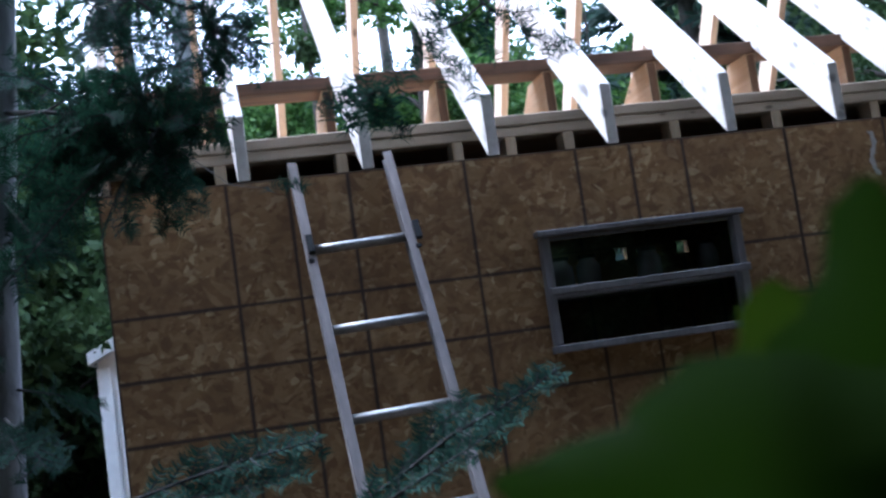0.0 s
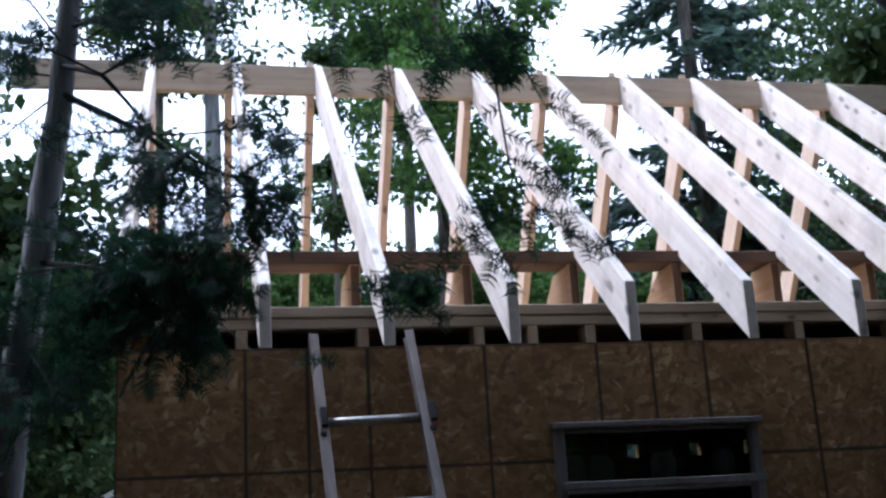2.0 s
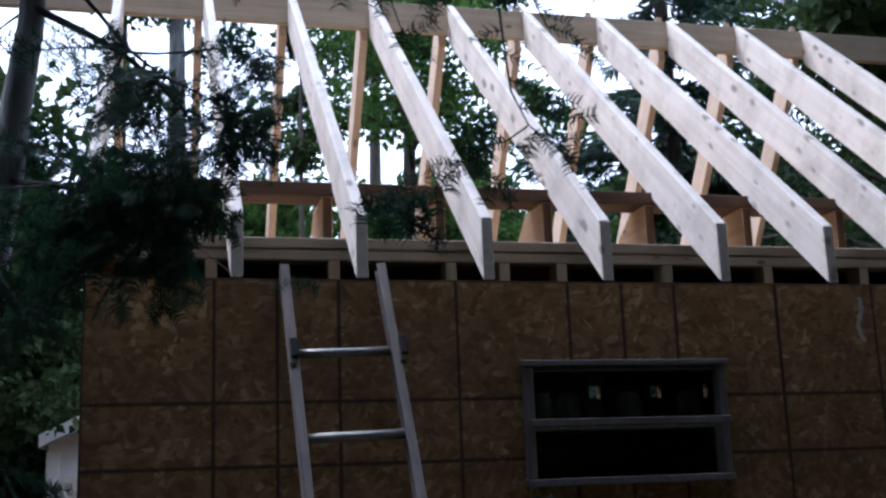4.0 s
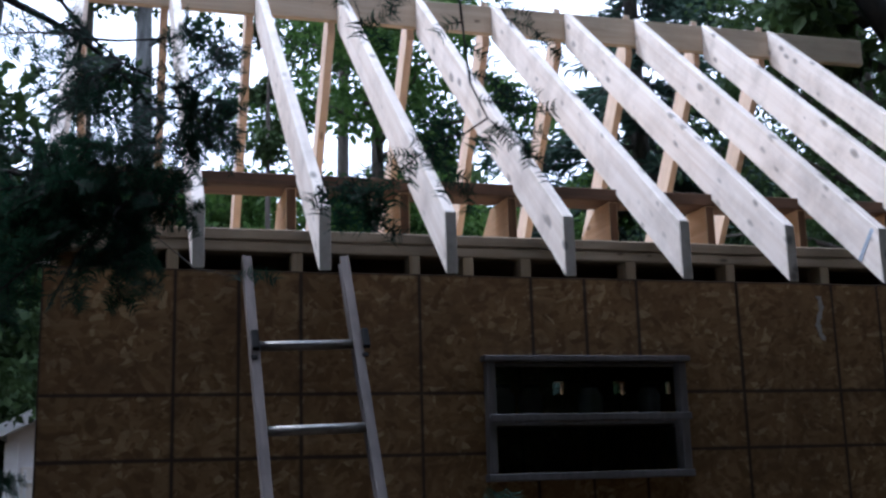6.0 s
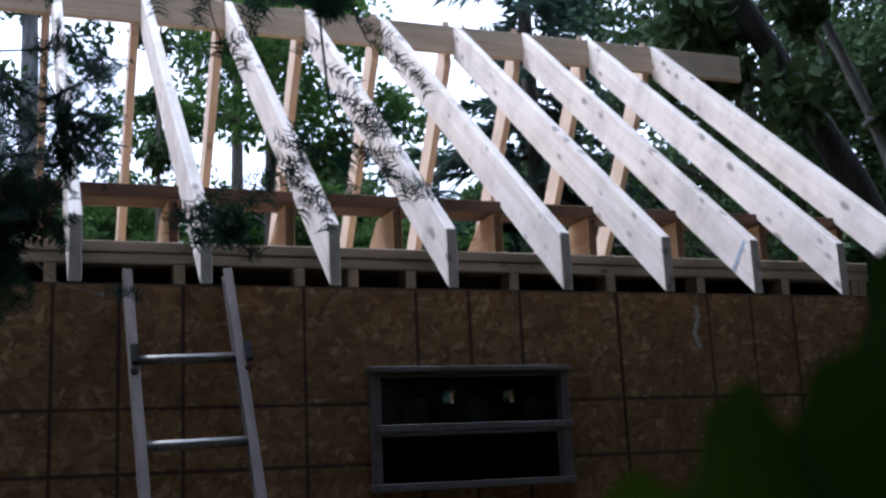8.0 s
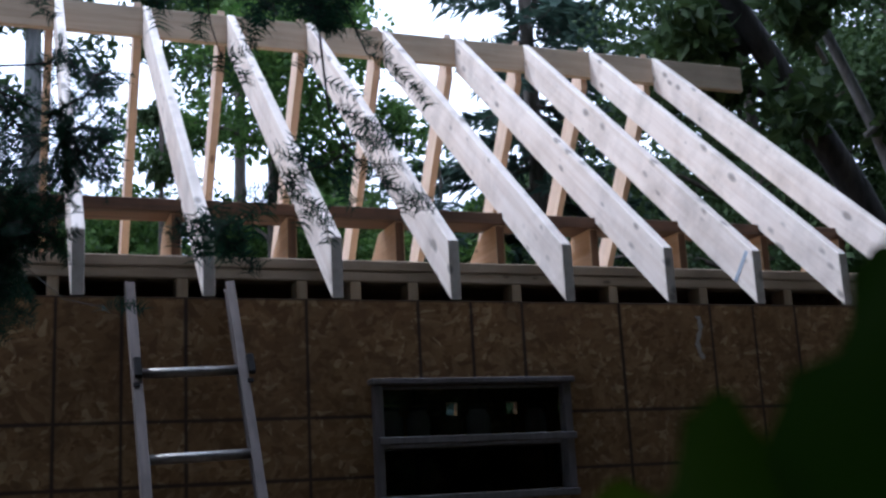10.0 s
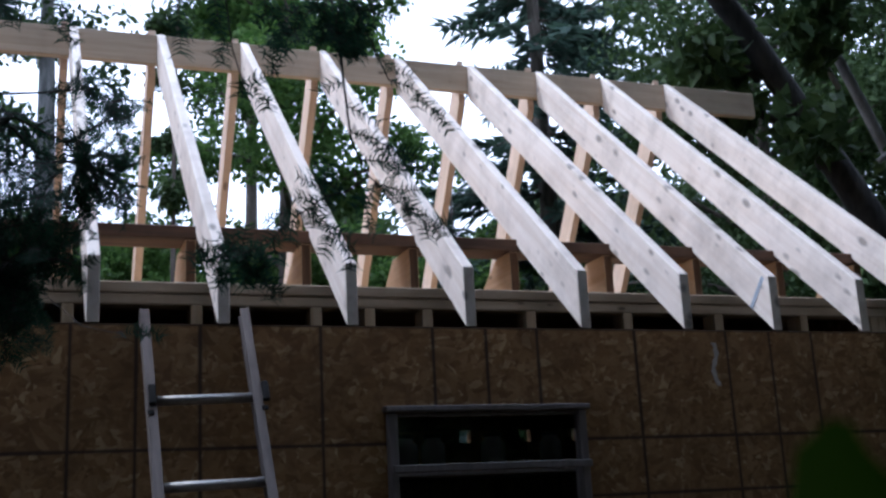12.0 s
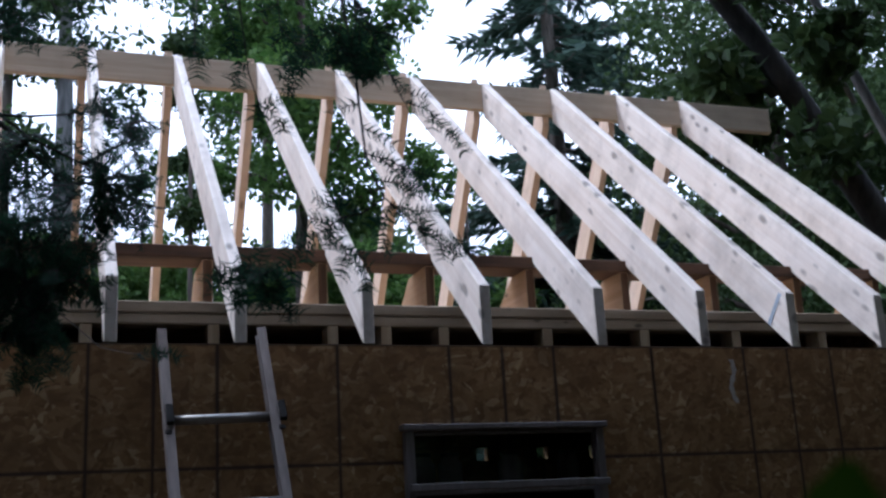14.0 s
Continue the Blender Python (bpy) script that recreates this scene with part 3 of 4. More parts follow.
broadleaf("slender_tree", (1.47, 5.9, 0), 7.5, 0.5, 0.7, 6, 150, 0.085, M_LEAF_SHADE, M_BARK, 14, "slender dark sapling with few leaves", 0.05)
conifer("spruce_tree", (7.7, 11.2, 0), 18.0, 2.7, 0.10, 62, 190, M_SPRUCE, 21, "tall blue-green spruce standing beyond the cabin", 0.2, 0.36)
beech = broadleaf("beech_tree", (7.3, 5.4, 0), 9.5, 2.2, 0.2, 48, 400, 0.08, M_LEAF_SHADE, M_BARK, 31, "broad leafy beech at the edge of the woods", 0.14)
broadleaf("beech_tree", (6.56, 2.07, 0), 9.0, 0.9, 0.50, 16, 150, 0.13, M_LEAF_SHADE, M_BARK_SILHOUETTE, 33, "leaning beech beside the cabin, bark blackened as a silhouette", 0.17, (-0.563, 0.0))
broadleaf("pale_sapling", (5.74, 1.15, 0), 7.0, 0.5, 0.6, 7, 110, 0.11, M_LEAF_SHADE, M_BARK_GREY, 36, "pale-barked leaning sapling beside the cabin", 0.075, (-0.34, 0))
broadleaf("maple_tree", (2.8, 9.6, 0), 13.0, 1.8, 0.60, 26, 420, 0.09, M_LEAF_SHADE, M_BARK, 17, "tall dark maple crown high behind the ridge", 0.13)
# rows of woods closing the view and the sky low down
kinds = [broadleaf("woodland_tree", (-4.6, 12.0, 0), 9.0, 2.4, 0.08, 50, 360, 0.17, M_LEAF_SHADE, M_BARK, 41, "leafy green tree in the surrounding woods", 0.14),
         broadleaf("woodland_tree", (5.2, 15.0, 0), 8.0, 2.6, 0.06, 50, 360, 0.17, M_LEAF_SHADE, M_BARK, 42, "leafy green tree in the surrounding woods", 0.14),
         conifer("woodland_spruce", (-2.6, 9.0, 0), 8.0, 1.7, 0.08, 30, 40, M_SPRUCE, 43, "dark spruce in the surrounding woods", 0.12)]
for o in kinds:
    o["group"] = "surrounding woods"
rnd = random.Random(77)
# copies at negative y are unseen, added to block sky light and window reflections
spots = [(0.6, 12.5, 0.42), (2.6, 16, 0.55), (6.5, 17, 0.9), (9.5, 15, 0.95), (11.5, 11, 1.0), (9.8, 7.5, 0.9), (12.5, 5, 1.1), (8.2, 3.2, 0.8), (-2.2, 7.5, 0.7), (-4.4, 9.5, 1.0),
         (-5.5, 5.0, 1.1), (3.4, 11.0, 0.45), (8.8, 9.8, 0.6), (5.2, 9.5, 0.45), (-0.7, 14, 0.45), (1.6, 18, 0.6), (4.5, 20, 0.7), (-7, 14, 1.1), (-4, 17, 1.0), (13, 17, 1.2), (10, 22, 1.2),
         (8, -7, 0.6), (6, -10, 0.7), (10, -5, 0.7), (5.2, -7.0, 0.42), (11, -9, 0.8), (2, -8, 0.5), (-2, -8.5, 0.5), (-1.0, 4.9, 0.50), (-1.5, 6.5, 0.6), (-2.4, 5.2, 0.8), (-0.75, 6.0, 0.42), (1.5, 7.2, 0.40), (2.4, 8.0, 0.42), (3.4, 6.4, 0.36), (8.6, 6.5, 0.8), (10.5, 4.0, 1.0), (7.6, 4.2, 0.6), (9.0, 1.2, 0.9), (-1.6, 5.6, 0.38), (0.2, 6.2, 0.36), (4.2, 6.6, 0.40), (6.0, 8.0, 0.45),
         (-6, -1.0, 1.2), (-5.5, -5.0, 1.3), (-3.4, -8.0, 1.3), (0.2, -9.5, 1.35), (3.6, -8.2, 1.3), (6.6, -5.5, 1.3), (7.0, -1.6, 1.2), (-8, 2, 1.3), (-2, -12, 1.5), (4, -12.5, 1.5), (-7.5, -9, 1.4), (9, -9, 1.4)]
for x, y, h, sd in ((-0.45, 8.0, 6.4, 61), (0.4, 7.3, 5.2, 62), (-1.1, 7.0, 6.0, 63), (5.0, 8.4, 6.0, 64)):
    tagged(conifer("woodland_spruce", (x, y, 0), h, 1.05, 0.10, 26, 60, M_SPRUCE, sd, "dark spruce in the surrounding woods", 0.09, 0.22), group="surrounding woods")
for i, (x, y, s) in enumerate(spots):
    o = copy_thing(kinds[i % 3 if y > 0 else i % 2], Matrix.Identity(4))
    o.matrix_basis = Matrix.Translation((x, y, 0)) @ Matrix.Rotation(rnd.uniform(0, 6.28), 4, "Z") @ Matrix.Diagonal((s, s, s, 1))
for x, y, s, a in ((8.9, 4.2, 1.0, 2.0), (10.4, 6.4, 1.15, 4.1), (8.2, 2.4, 0.8, 0.7)):
    o = copy_thing(beech, Matrix.Identity(4))
    o.matrix_basis = Matrix.Translation((x, y, 0)) @ Matrix.Rotation(a, 4, "Z") @ Matrix.Diagonal((s, s, s, 1))
# green understory low behind the cabin
shrub = broadleaf("understory_tree", (0.2, 10.5, 0), 6.3, 1.5, 0.15, 40, 460, 0.10, M_LEAF, M_BARK, 45, "bushy bright green young tree behind the cabin", 0.07)
shrub["group"] = "understory"
for x, y, k, a in ((1.7, 11.0, 1.0, 1.1), (3.1, 10.4, 0.96, 2.5), (4.5, 11.4, 1.06, 4.0), (5.9, 11.0, 1.0, 5.2), (7.4, 12.0, 1.1, 0.6), (-1.2, 10.8, 0.95, 3.3), (1.0, 10.2, 0.95, 4.6)):
    o = copy_thing(shrub, Matrix.Identity(4))
    o.matrix_basis = Matrix.Translation((x, y, 0)) @ Matrix.Rotation(a, 4, "Z") @ Matrix.Diagonal((k, k, k, 1))
# tall unseen trees added to block sky light; crowns hang over the camera
broadleaf("oak_tree", (-2.6, -4.6, 0), 9.5, 3.6, 0.55, 46, 260, 0.24, M_LEAF_SHADE, M_BARK, 51, "unseen large spreading oak added to shade the clearing", 0.2)
broadleaf("oak_tree", (2.9, -4.9, 0), 9.5, 3.6, 0.55, 46, 260, 0.24, M_LEAF_SHADE, M_BARK, 52, "unseen large spreading oak added to shade the clearing", 0.2)

# ---- near fir with real needles ----


class Needles:
    def __init__(self, seed):
        self.v, self.f, self.rnd = [], [], random.Random(seed)

    def twig(self, a, c, up, length=0.022, gap=0.0045, thick=0.0013):
        """Needles in two loose rows along a twig, bent forward, shorter towards its tip."""
        r = self.rnd
        a, c = Vector(a), Vector(c)
        d = (c - a)
        L = d.length
        d.normalize()
        side = d.cross(up).normalized()
        top = side.cross(d)
        k = max(2, int(L / gap))
        for i in range(k):
            p = a.lerp(c, (i + r.random()) / k)
            for s in (-1, 1):
                w = (side * s * r.uniform(0.8, 1.1) + d * r.uniform(0.15, 0.6) + top * r.uniform(-0.25, 0.35)).normalized()
                z = length * r.uniform(0.65, 1.1) * (0.6 + 0.4 * math.sin(math.pi * min(1, 0.25 + 0.75 * (1 - i / k))))
                bend = p + w * z * 0.55
                q = bend + (w + d * 0.45).normalized() * z * 0.5
                b = len(self.v)
                self.v += [p - d * thick, p + d * thick, bend + d * thick * 0.9, q, bend - d * thick * 0.9]
                self.f += [(b, b + 1, b + 2, b + 4), (b + 4, b + 2, b + 3)]


def fir_branch(bm, nd, pts, rad, twigs, reach, up=(0, 0, 1), bare=0.15, needle=(0.022, 0.0045, 0.0013)):
    """A limb along pts with side twigs, sprays of needles on both."""
    r = nd.rnd
    pts = [Vector(p) for p in pts]
    tube(bm, pts, [rad * (1 - 0.8 * i / (len(pts) - 1)) for i in range(len(pts))], 6)
    up = Vector(up)
    seg = len(pts) - 1
    for i in range(seg):
        if (i + 0.5) / seg > bare:
            nd.twig(pts[i], pts[i + 1], up, *needle)
    for j in range(twigs):
        q = bare + (1 - bare) * (j + r.random()) / twigs
        i = min(int(q * seg), seg - 1)
        p = pts[i].lerp(pts[i + 1], q * seg - i)
        d = (pts[i + 1] - pts[i]).normalized()
        s = -1 if j % 2 else 1
        side = d.cross(up).normalized() * s
        L = reach * r.uniform(0.5, 1.15) * (1.1 - 0.6 * q)
        w = (d * r.uniform(0.4, 1.0) + side * r.uniform(0.6, 1.0) + up * r.uniform(-0.3, 0.3) + Vector((0, 0, r.uniform(-0.3, 0.1)))).normalized()
        e = p + w * L
        tube(bm, [p, e], [rad * 0.3 + 0.0006, 0.0007], 4)
        nd.twig(p, e, up, *needle)
        if L > 0.07:
            for m_ in range(int(L / 0.035)):
                f = (m_ + 0.6) / (L / 0.035)
                p2 = p.lerp(e, min(f, 0.95))
                s2 = -1 if m_ % 2 else 1
                w2 = (w * 0.8 + w.cross(up).normalized() * s2 * 0.8 + Vector((0, 0, r.uniform(-0.25, 0.05)))).normalized()
                nd.twig(p2, p2 + w2 * L * 0.42 * (1.15 - f), up, *needle)


def bough(tree, seed, *args):
    """One limb of a fir as a part, with its needles under it."""
    nd = Needles(seed)
    bm = bmesh.new()
    fir_branch(bm, nd, *args)
    ob = part("bough", bm, M_BARK_SILHOUETTE, tree)
    if nd.f:
        link("needles", mesh_from("needles", [tuple(v) for v in nd.v], nd.f, M_NEEDLE), ob)


fir = base("fir_tree", pose(0, 0, 0), "young dark fir with dense drooping branches before the cabin", "tree")
bm = bmesh.new()
tx = [(-0.27, -1.0, -0.05), (-0.22, -1.0, 1.2), (-0.155, -1.0, 2.3), (-0.112, -1.0, 2.637), (-0.099, -1.0, 2.817), (-0.074, -1.0, 3.02), (-0.066, -1.0, 3.2), (-0.03, -1.0, 3.7), (0.0, -1.0, 5.2)]
tube(bm, tx, [0.062, 0.054, 0.042, 0.037, 0.036, 0.031, 0.029, 0.025, 0.008], 12)
part("trunk", bm, M_FIR_BARK_HAZE, fir, smooth=True)


def on_trunk(z):
    for (x0, y0, z0), (x1, y1, z1) in zip(tx, tx[1:]):
        if z <= z1:
            return Vector((x0 + (x1 - x0) * (z - z0) / (z1 - z0), y0, z))
    return Vector(tx[-1])


LIMB_A = [Vector(p) for p in ((-0.06, -1.02, 3.06), (0.063, -1.1, 2.971), (0.141, -1.1, 2.929), (0.219, -1.1, 2.864), (0.278, -1.1, 2.803), (0.324, -1.1, 2.734))]
LIMB_B = [Vector(p) for p in ((-0.07, -1.02, 3.14), (0.039, -1.15, 3.061), (0.097, -1.15, 2.994), (0.155, -1.15, 2.92), (0.232, -1.15, 2.86), (0.348, -1.15, 2.806), (0.381, -1.15, 2.762))]
LIMB_C = [Vector(p) for p in ((0.141, -1.1, 2.932), (0.218, -1.1, 2.932), (0.297, -1.1, 2.942), (0.384, -1.1, 2.96), (0.45, -1.1, 2.93))]
LIMB_LOW = [Vector(p) for p in ((-0.13, -1.0, 2.64), (0.0, -1.12, 2.60), (0.12, -1.2, 2.56), (0.24, -1.25, 2.50))]


def root_of(tip, z):
    """The nearest bearing limb above a tip, or the trunk where that is nearer."""
    near = min((p for p in LIMB_A[1:] + LIMB_B[1:] + LIMB_C[1:] + LIMB_LOW if p.z > tip.z - 0.05), key=lambda p: (p - tip).length, default=None)
    stem = on_trunk(z)
    return stem if near is None or (stem - tip).length < (near - tip).length else near


def limb(z, tip, rad, k, reach, seed, bare=0.35):
    """A drooping limb from the trunk or a bearing limb, its sprays turned every way round it."""
    c = Vector(tip)
    a = root_of(c, z)
    k = int(k * min(1.0, 0.25 + (c - a).length / 0.3)) + 2
    r = random.Random(seed)
    sag = Vector((r.uniform(-0.02, 0.02), r.uniform(-0.02, 0.02), r.uniform(0.02, 0.10) * (c - a).length))
    up = Vector((r.gauss(0, 0.6), r.gauss(-0.5, 0.7), r.gauss(0.2, 0.6))).normalized()
    bough(fir, seed, [a, a.lerp(c, 0.3) + sag * 0.6, a.lerp(c, 0.6) + sag, a.lerp(c, 0.85) + sag * 0.5, c], rad, k, reach, up, bare)


def tuft(k, xs, ys, zs, rise, twigs, reach, seed, bare=0.25):
    """A loose group of limbs whose tips lie within the given spans."""
    for i in range(k):
        z = rnd.uniform(*zs)
        limb(z + rnd.uniform(*rise), (rnd.uniform(*xs), rnd.uniform(*ys), z), 0.0035, twigs, reach, seed + i, bare)


rnd = random.Random(4)
FACING = (0.1, -1.0, 0.25)
# the clear bare diagonal limbs with thin side twigs
bough(fir, 1, LIMB_A, 0.010, 10, 0.12, FACING, 0.55)
bough(fir, 2, LIMB_B, 0.007, 10, 0.10, FACING, 0.6)
bough(fir, 7, LIMB_LOW, 0.007, 12, 0.10, FACING, 0.3)
bough(fir, 3, LIMB_C, 0.004, 12, 0.08, FACING, 0.5)
bough(fir, 4, [(-0.077, -1.0, 3.07), (-0.114, -1.0, 3.039), (-0.188, -1.0, 2.97), (-0.26, -1.0, 2.90)], 0.004, 5, 0.08, FACING, 0.5)
bough(fir, 5, [(0.0, -1.08, 3.01), (0.03, -1.08, 2.93), (0.05, -1.08, 2.86), (0.06, -1.08, 2.80)], 0.002, 8, 0.06, FACING, 0.3)
bough(fir, 6, [(0.225, -1.1, 2.86), (0.228, -1.1, 2.80), (0.232, -1.1, 2.72)], 0.003, 4, 0.07, FACING, 0.5)
# airy sprays above, the thick crown, its tips, the low skirt and the high clump
tuft(9, (0.03, 0.17), (-1.3, -1.0), (2.80, 2.93), (0.02, 0.12), 9, 0.07, 20, 0.25)
tuft(12, (0.36, 0.50), (-1.3, -1.0), (2.80, 2.95), (-0.06, 0.06), 10, 0.07, 40, 0.3)
tuft(17, (0.08, 0.38), (-1.45, -1.0), (2.44, 2.80), (0.0, 0.22), 15, 0.10, 60)
tuft(13, (-0.08, 0.17), (-1.5, -1.0), (2.40, 2.80), (0.0, 0.10), 13, 0.10, 120, 0.3)
tuft(12, (0.36, 0.49), (-1.4, -1.1), (2.60, 2.77), (0.0, 0.15), 11, 0.07, 160, 0.3)
tuft(22, (-0.06, 0.32), (-1.5, -1.1), (2.33, 2.52), (0.0, 0.16), 16, 0.09, 190)
tuft(24, (-0.28, 0.26), (-1.4, -0.85), (3.06, 3.42), (-0.08, 0.10), 12, 0.10, 230, 0.3)
tuft(12, (0.14, 0.40), (-1.45, -1.1), (2.46, 2.66), (0.0, 0.15), 15, 0.085, 800)
tuft(16, (-0.08, 0.26), (-1.5, -1.1), (2.26, 2.42), (0.02, 0.2), 14, 0.08, 700)
tuft(8, (-0.45, -0.12), (-1.5, -1.0), (2.30, 2.60), (0.0, 0.12), 14, 0.11, 260, 0.3)
for i in range(20):
    z = rnd.uniform(1.5, 2.42)
    limb(z, (rnd.uniform(-0.5, 0.05), rnd.uniform(-1.6, -1.05), z - rnd.uniform(0.03, 0.2)), 0.004, 14, 0.12, 310 + i, 0.3)

# a second fir whose branches hang close before the camera
fir2 = base("fir_tree", pose(0, 0, 0), "dark fir with long thin branches hanging into view", "tree")
bm = bmesh.new()
tube(bm, [(-0.95, -2.2, -0.05), (-0.93, -2.2, 1.5), (-0.9, -2.2, 3.0), (-0.85, -2.2, 6.5)], [0.09, 0.08, 0.065, 0.02], 10)
part("trunk", bm, M_BARK, fir2, smooth=True)
COARSE = (0.021, 0.0042, 0.0011)


def hang(seed, rad, twigs, reach, bare, *pts):
    """A thin branch with open, long-needled sprays that face outward."""
    bough(fir2, seed, pts, rad, twigs, reach, (0.15, -1.0, 0.3), bare, COARSE)


# the long limb above, and the sprays that hang from it
hang(400, 0.006, 12, 0.08, 0.5, (-0.885, -2.2, 3.2), (-0.3, -2.3, 2.95), (0.08, -2.35, 2.87), (0.281, -2.35, 2.82), (0.40, -2.35, 2.80), (0.509, -2.35, 2.79), (0.60, -2.35, 2.74), (0.66, -2.35, 2.66), (0.69, -2.35, 2.603))
hang(401, 0.0022, 7, 0.045, 0.75, (0.640, -2.35, 2.69), (0.663, -2.35, 2.558), (0.666, -2.35, 2.509), (0.671, -2.35, 2.453), (0.675, -2.35, 2.414), (0.697, -2.35, 2.368), (0.742, -2.35, 2.332), (0.78, -2.35, 2.304), (0.808, -2.35, 2.301))
hang(402, 0.001, 0, 0.03, 0.0, (0.666, -2.35, 2.497), (0.647, -2.35, 2.493), (0.633, -2.352, 2.478))
hang(403, 0.001, 0, 0.03, 0.0, (0.669, -2.35, 2.465), (0.689, -2.352, 2.456), (0.712, -2.355, 2.442))
hang(404, 0.0012, 4, 0.055, 0.0, (0.674, -2.35, 2.428), (0.707, -2.352, 2.42), (0.737, -2.355, 2.40), (0.764, -2.36, 2.376))
hang(405, 0.0012, 2, 0.05, 0.0, (0.686, -2.35, 2.391), (0.725, -2.352, 2.389), (0.752, -2.355, 2.371))
hang(406, 0.0012, 3, 0.05, 0.0, (0.704, -2.35, 2.359), (0.731, -2.345, 2.356), (0.762, -2.34, 2.332))
hang(407, 0.001, 2, 0.04, 0.0, (0.704, -2.35, 2.359), (0.697, -2.345, 2.33), (0.694, -2.34, 2.299))
hang(408, 0.0016, 2, 0.045, 0.35, (0.69, -2.35, 2.603), (0.712, -2.35, 2.546), (0.73, -2.35, 2.507), (0.766, -2.35, 2.497), (0.793, -2.35, 2.466), (0.814, -2.35, 2.438))
hang(409, 0.001, 0, 0.03, 0.0, (0.712, -2.35, 2.546), (0.735, -2.352, 2.519), (0.759, -2.355, 2.513))
# the dark clump where the limb forks
for i in range(11):
    a = Vector((0.605 + 0.010 * i, -2.35 + rnd.uniform(-0.03, 0.03), 2.615))
    hang(420 + i, 0.001, 5, 0.035, 0.1, a, a + Vector((rnd.uniform(-0.03, 0.03), rnd.uniform(-0.02, 0.02), -0.04)), a + Vector((rnd.uniform(-0.06, 0.05), rnd.uniform(-0.03, 0.03), rnd.uniform(-0.095, -0.06))))
hang(440, 0.0014, 2, 0.035, 0.5, (0.505, -2.35, 2.784), (0.509, -2.35, 2.622), (0.52, -2.35, 2.528), (0.533, -2.35, 2.486), (0.556, -2.352, 2.492), (0.575, -2.355, 2.498))
hang(441, 0.001, 2, 0.035, 0.0, (0.533, -2.35, 2.486), (0.549, -2.352, 2.476), (0.563, -2.355, 2.447))
hang(442, 0.0012, 2, 0.03, 0.45, (0.443, -2.35, 2.789), (0.447, -2.35, 2.635), (0.451, -2.35, 2.565), (0.455, -2.35, 2.515))
hang(443, 0.0012, 3, 0.03, 0.4, (0.486, -2.35, 2.786), (0.490, -2.35, 2.63), (0.505, -2.35, 2.56), (0.508, -2.35, 2.505))
hang(444, 0.0012, 6, 0.04, 0.4, (0.297, -2.35, 2.801), (0.301, -2.35, 2.645), (0.31, -2.35, 2.574), (0.317, -2.35, 2.52))
hang(445, 0.0012, 6, 0.04, 0.4, (0.236, -2.35, 2.806), (0.24, -2.35, 2.66), (0.235, -2.35, 2.59), (0.25, -2.35, 2.53))
hang(446, 0.0012, 5, 0.04, 0.3, (0.556, -2.35, 2.765), (0.56, -2.35, 2.632), (0.565, -2.35, 2.58), (0.58, -2.35, 2.53))
# the low fork of the hanging stem and its tip sprays
hang(450, 0.0014, 12, 0.045, 0.15, (0.697, -2.35, 2.368), (0.665, -2.35, 2.345), (0.638, -2.35, 2.338), (0.616, -2.35, 2.322), (0.593, -2.35, 2.303), (0.56, -2.35, 2.272), (0.517, -2.35, 2.249), (0.476, -2.35, 2.262))
hang(451, 0.0015, 3, 0.045, 0.0, (0.476, -2.35, 2.268), (0.493, -2.352, 2.245), (0.51, -2.355, 2.217))
hang(452, 0.0015, 3, 0.05, 0.0, (0.517, -2.35, 2.249), (0.531, -2.352, 2.264), (0.554, -2.355, 2.266))
hang(454, 0.0012, 5, 0.045, 0.0, (0.616, -2.35, 2.322), (0.634, -2.352, 2.304), (0.649, -2.355, 2.279), (0.666, -2.36, 2.259))
hang(455, 0.0012, 3, 0.04, 0.0, (0.638, -2.35, 2.338), (0.629, -2.352, 2.353), (0.621, -2.355, 2.372))
for i in range(6):
    a = Vector((0.50 + 0.009 * i, -2.35, 2.262 - 0.004 * i))
    hang(460 + i, 0.001, 5, 0.03, 0.1, a, a + Vector((0.01, rnd.uniform(-0.02, 0.02), rnd.uniform(-0.02, 0.01))), a + Vector((rnd.uniform(0.0, 0.04), rnd.uniform(-0.03, 0.03), rnd.uniform(-0.045, 0.01))))
# a pale tip beside the ladder, and the low sprays before the sheathing
bough(fir, 470, [(0.24, -1.25, 2.50), (0.31, -1.5, 2.38), (0.37, -1.72, 2.28), (0.41, -1.87, 2.243), (0.429, -1.9, 2.239), (0.459, -1.9, 2.239), (0.484, -1.9, 2.234)], 0.0009, 5, 0.025, FACING, 0.6, COARSE)


def low_spray(seed, rad, twigs, reach, bare, *pts):
    bough(fir2, seed, pts, rad, twigs, reach, (0.1, -0.75, 0.7), bare, (0.020, 0.0032, 0.0013))


low_spray(480, 0.006, 44, 0.055, 0.5, (-0.925, -2.2, 1.55), (-0.2, -2.16, 1.58), (0.20, -2.15, 1.65), (0.413, -2.15, 1.716), (0.53, -2.15, 1.766), (0.617, -2.15, 1.815), (0.696, -2.15, 1.843), (0.783, -2.15, 1.883))
low_spray(481, 0.003, 26, 0.05, 0.1, (0.42, -2.15, 1.718), (0.52, -2.17, 1.745), (0.62, -2.18, 1.79), (0.70, -2.18, 1.825))
low_spray(482, 0.003, 16, 0.045, 0.1, (0.53, -2.15, 1.766), (0.60, -2.13, 1.83), (0.66, -2.12, 1.855))
low_spray(483, 0.005, 26, 0.055, 0.5, (-0.925, -2.2, 1.72), (-0.2, -2.16, 1.73), (0.117, -2.15, 1.78), (0.251, -2.15, 1.81), (0.327, -2.15, 1.824), (0.429, -2.15, 1.836))
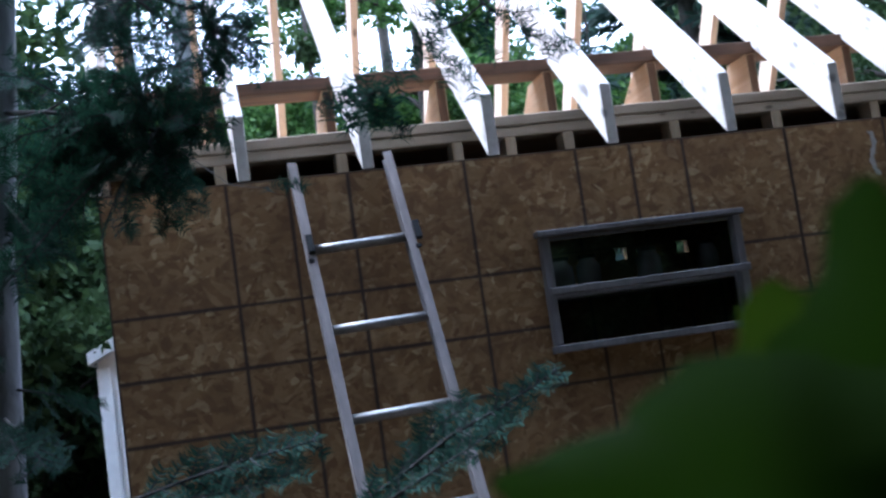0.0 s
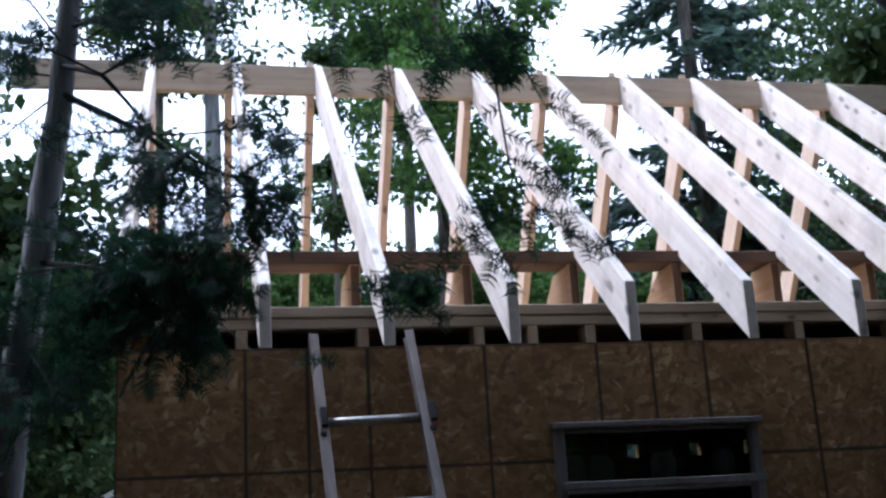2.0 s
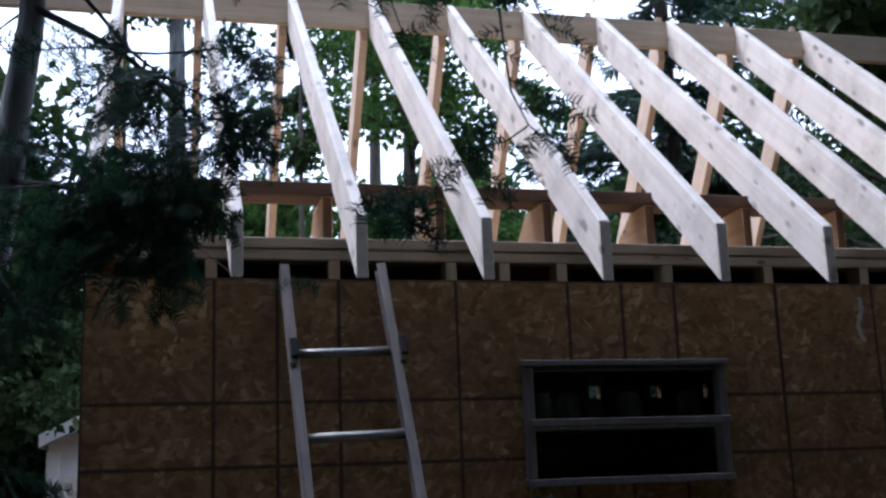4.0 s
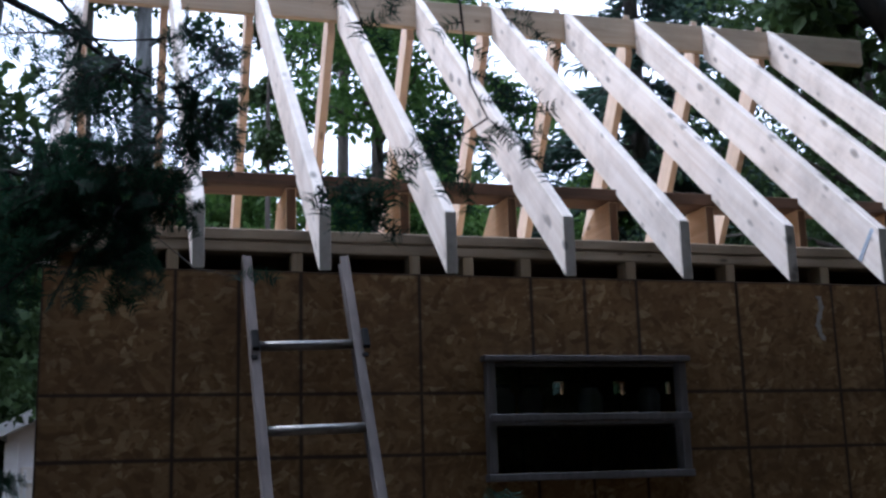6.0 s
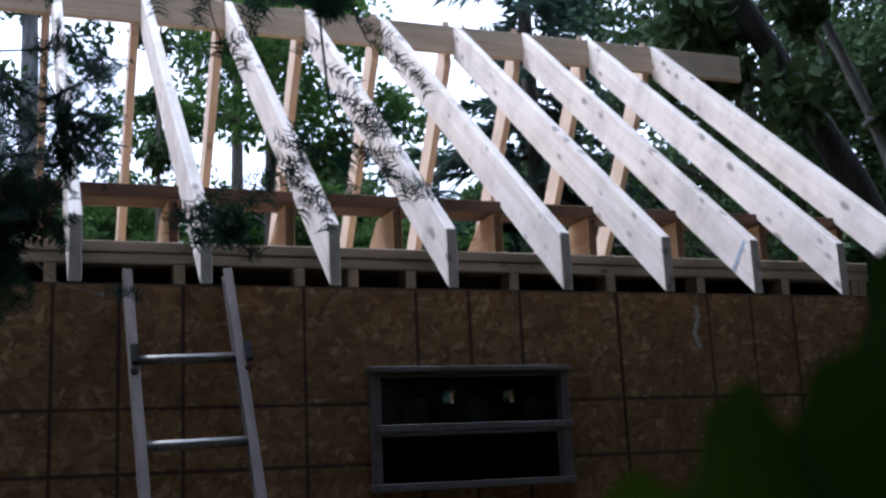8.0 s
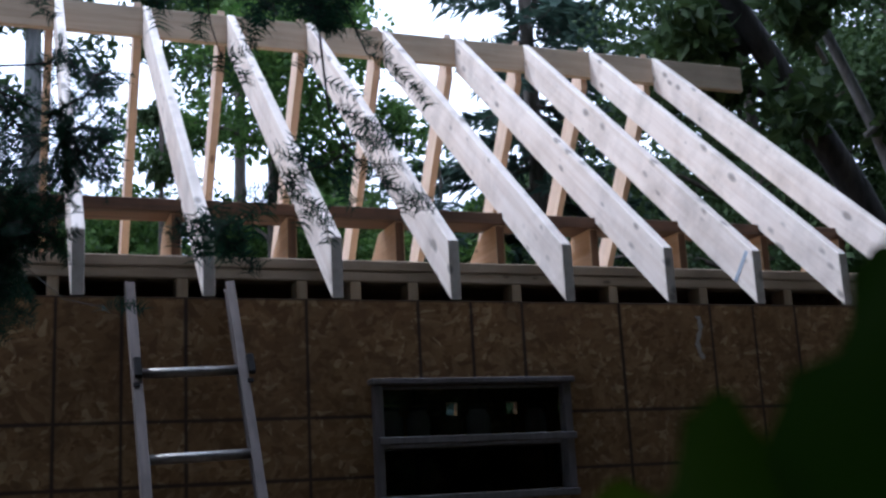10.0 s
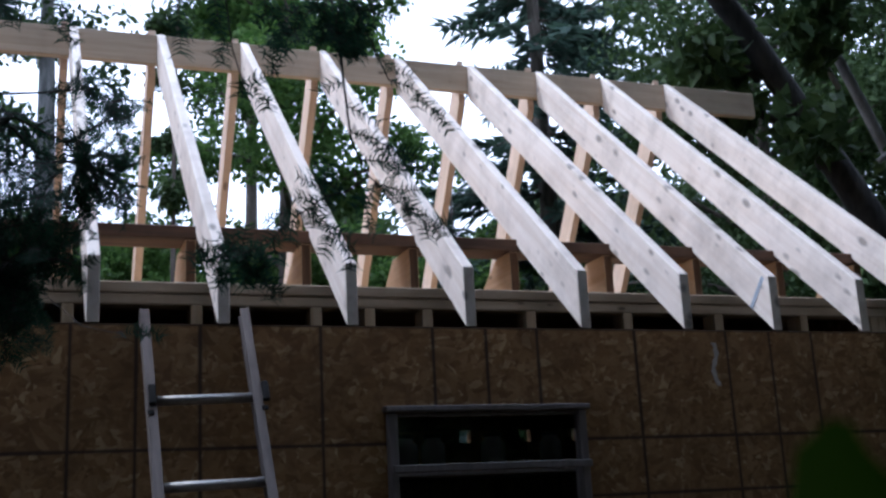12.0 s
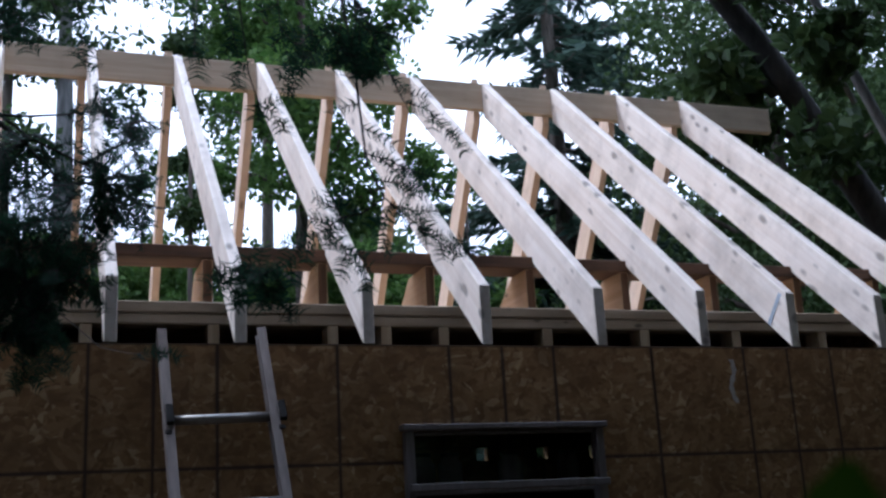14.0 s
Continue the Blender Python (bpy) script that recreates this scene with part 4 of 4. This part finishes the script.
low_spray(484, 0.003, 20, 0.05, 0.1, (0.15, -2.15, 1.786), (0.25, -2.16, 1.785), (0.33, -2.17, 1.79), (0.40, -2.17, 1.80))

# ---- broad leaves of a sapling close to the camera ----


def broad_leaf(w, L):
    """A lobed, toothed leaf, cupped, along +y from its stalk."""
    bm = bmesh.new()
    k = 48
    mid = bm.verts.new((0, 0.42 * L, 0.05 * L))
    rings = []
    for f in (0.35, 0.7, 1.0):
        ring = []
        for i in range(k):
            a = 2 * math.pi * i / k
            lobe = 0.86 + 0.11 * math.cos(5 * (a - math.pi / 2)) + 0.03 * math.cos(17 * a)
            if f < 1:
                lobe = 0.5 + 0.5 * lobe
            tip = 1.0 + 0.15 * max(0, math.sin(a)) ** 4
            ring.append(bm.verts.new((math.cos(a) * w * lobe * f, (0.42 + 0.52 * math.sin(a) * lobe * tip * f) * L,
                                      0.05 * L * (1 - f * f) + 0.012 * L * math.sin(3 * a) * f)))
        rings.append(ring)
    for i in range(k):
        bm.faces.new((mid, rings[0][i], rings[0][(i + 1) % k]))
        for r0, r1 in zip(rings, rings[1:]):
            bm.faces.new((r0[i], r1[i], r1[(i + 1) % k], r0[(i + 1) % k]))
    return bm


sap = base("sapling", pose(0, 0, 0), "young broad-leaved sapling with bright green leaves close by", "sapling")
bm = bmesh.new()
tube(bm, [(0.62, -3.30, -0.05), (0.60, -3.32, 0.9), (0.52, -3.46, 1.55), (0.465, -3.54, 1.80), (0.455, -3.542, 1.90)], [0.012, 0.010, 0.006, 0.004, 0.002], 7)
part("stem", bm, M_BARK, sap, smooth=True)
LEAVES = [((0.450, -3.540, 1.885), (-0.82, 0.56, 0.02), 0.024, 0.112), ((0.430, -3.520, 1.858), (-0.04, 0.04, 1), 0.028, 0.080), ((0.452, -3.540, 1.872), (0.08, -0.05, 1), 0.032, 0.098),
          ((0.462, -3.545, 1.880), (0.5, -0.36, 0.7), 0.030, 0.085), ((0.47, -3.545, 1.855), (0.82, -0.5, -0.1), 0.03, 0.08),
          ((0.440, -3.478, 1.876), (-0.3, 0.1, 1), 0.028, 0.048), ((0.522, -3.48, 1.882), (-0.12, 0.05, 1), 0.031, 0.098)]
for p, way, w, L in LEAVES:
    y = Vector(way).normalized()
    nrm = Vector((-0.56, -0.82, 0.1))
    x = y.cross(nrm).normalized()
    turn = Matrix((x, y, x.cross(y))).transposed().to_4x4()
    # shortest leaf takes the lit copy, the rest the shaded one
    young = L < 0.05
    part("leaf", broad_leaf(w, L), M_LIT_LEAF if young else M_NEAR_LEAF, sap, "small leaf, its yellow-green brightened as light on it" if young else "", smooth=True).matrix_basis = Matrix.Translation(p) @ turn
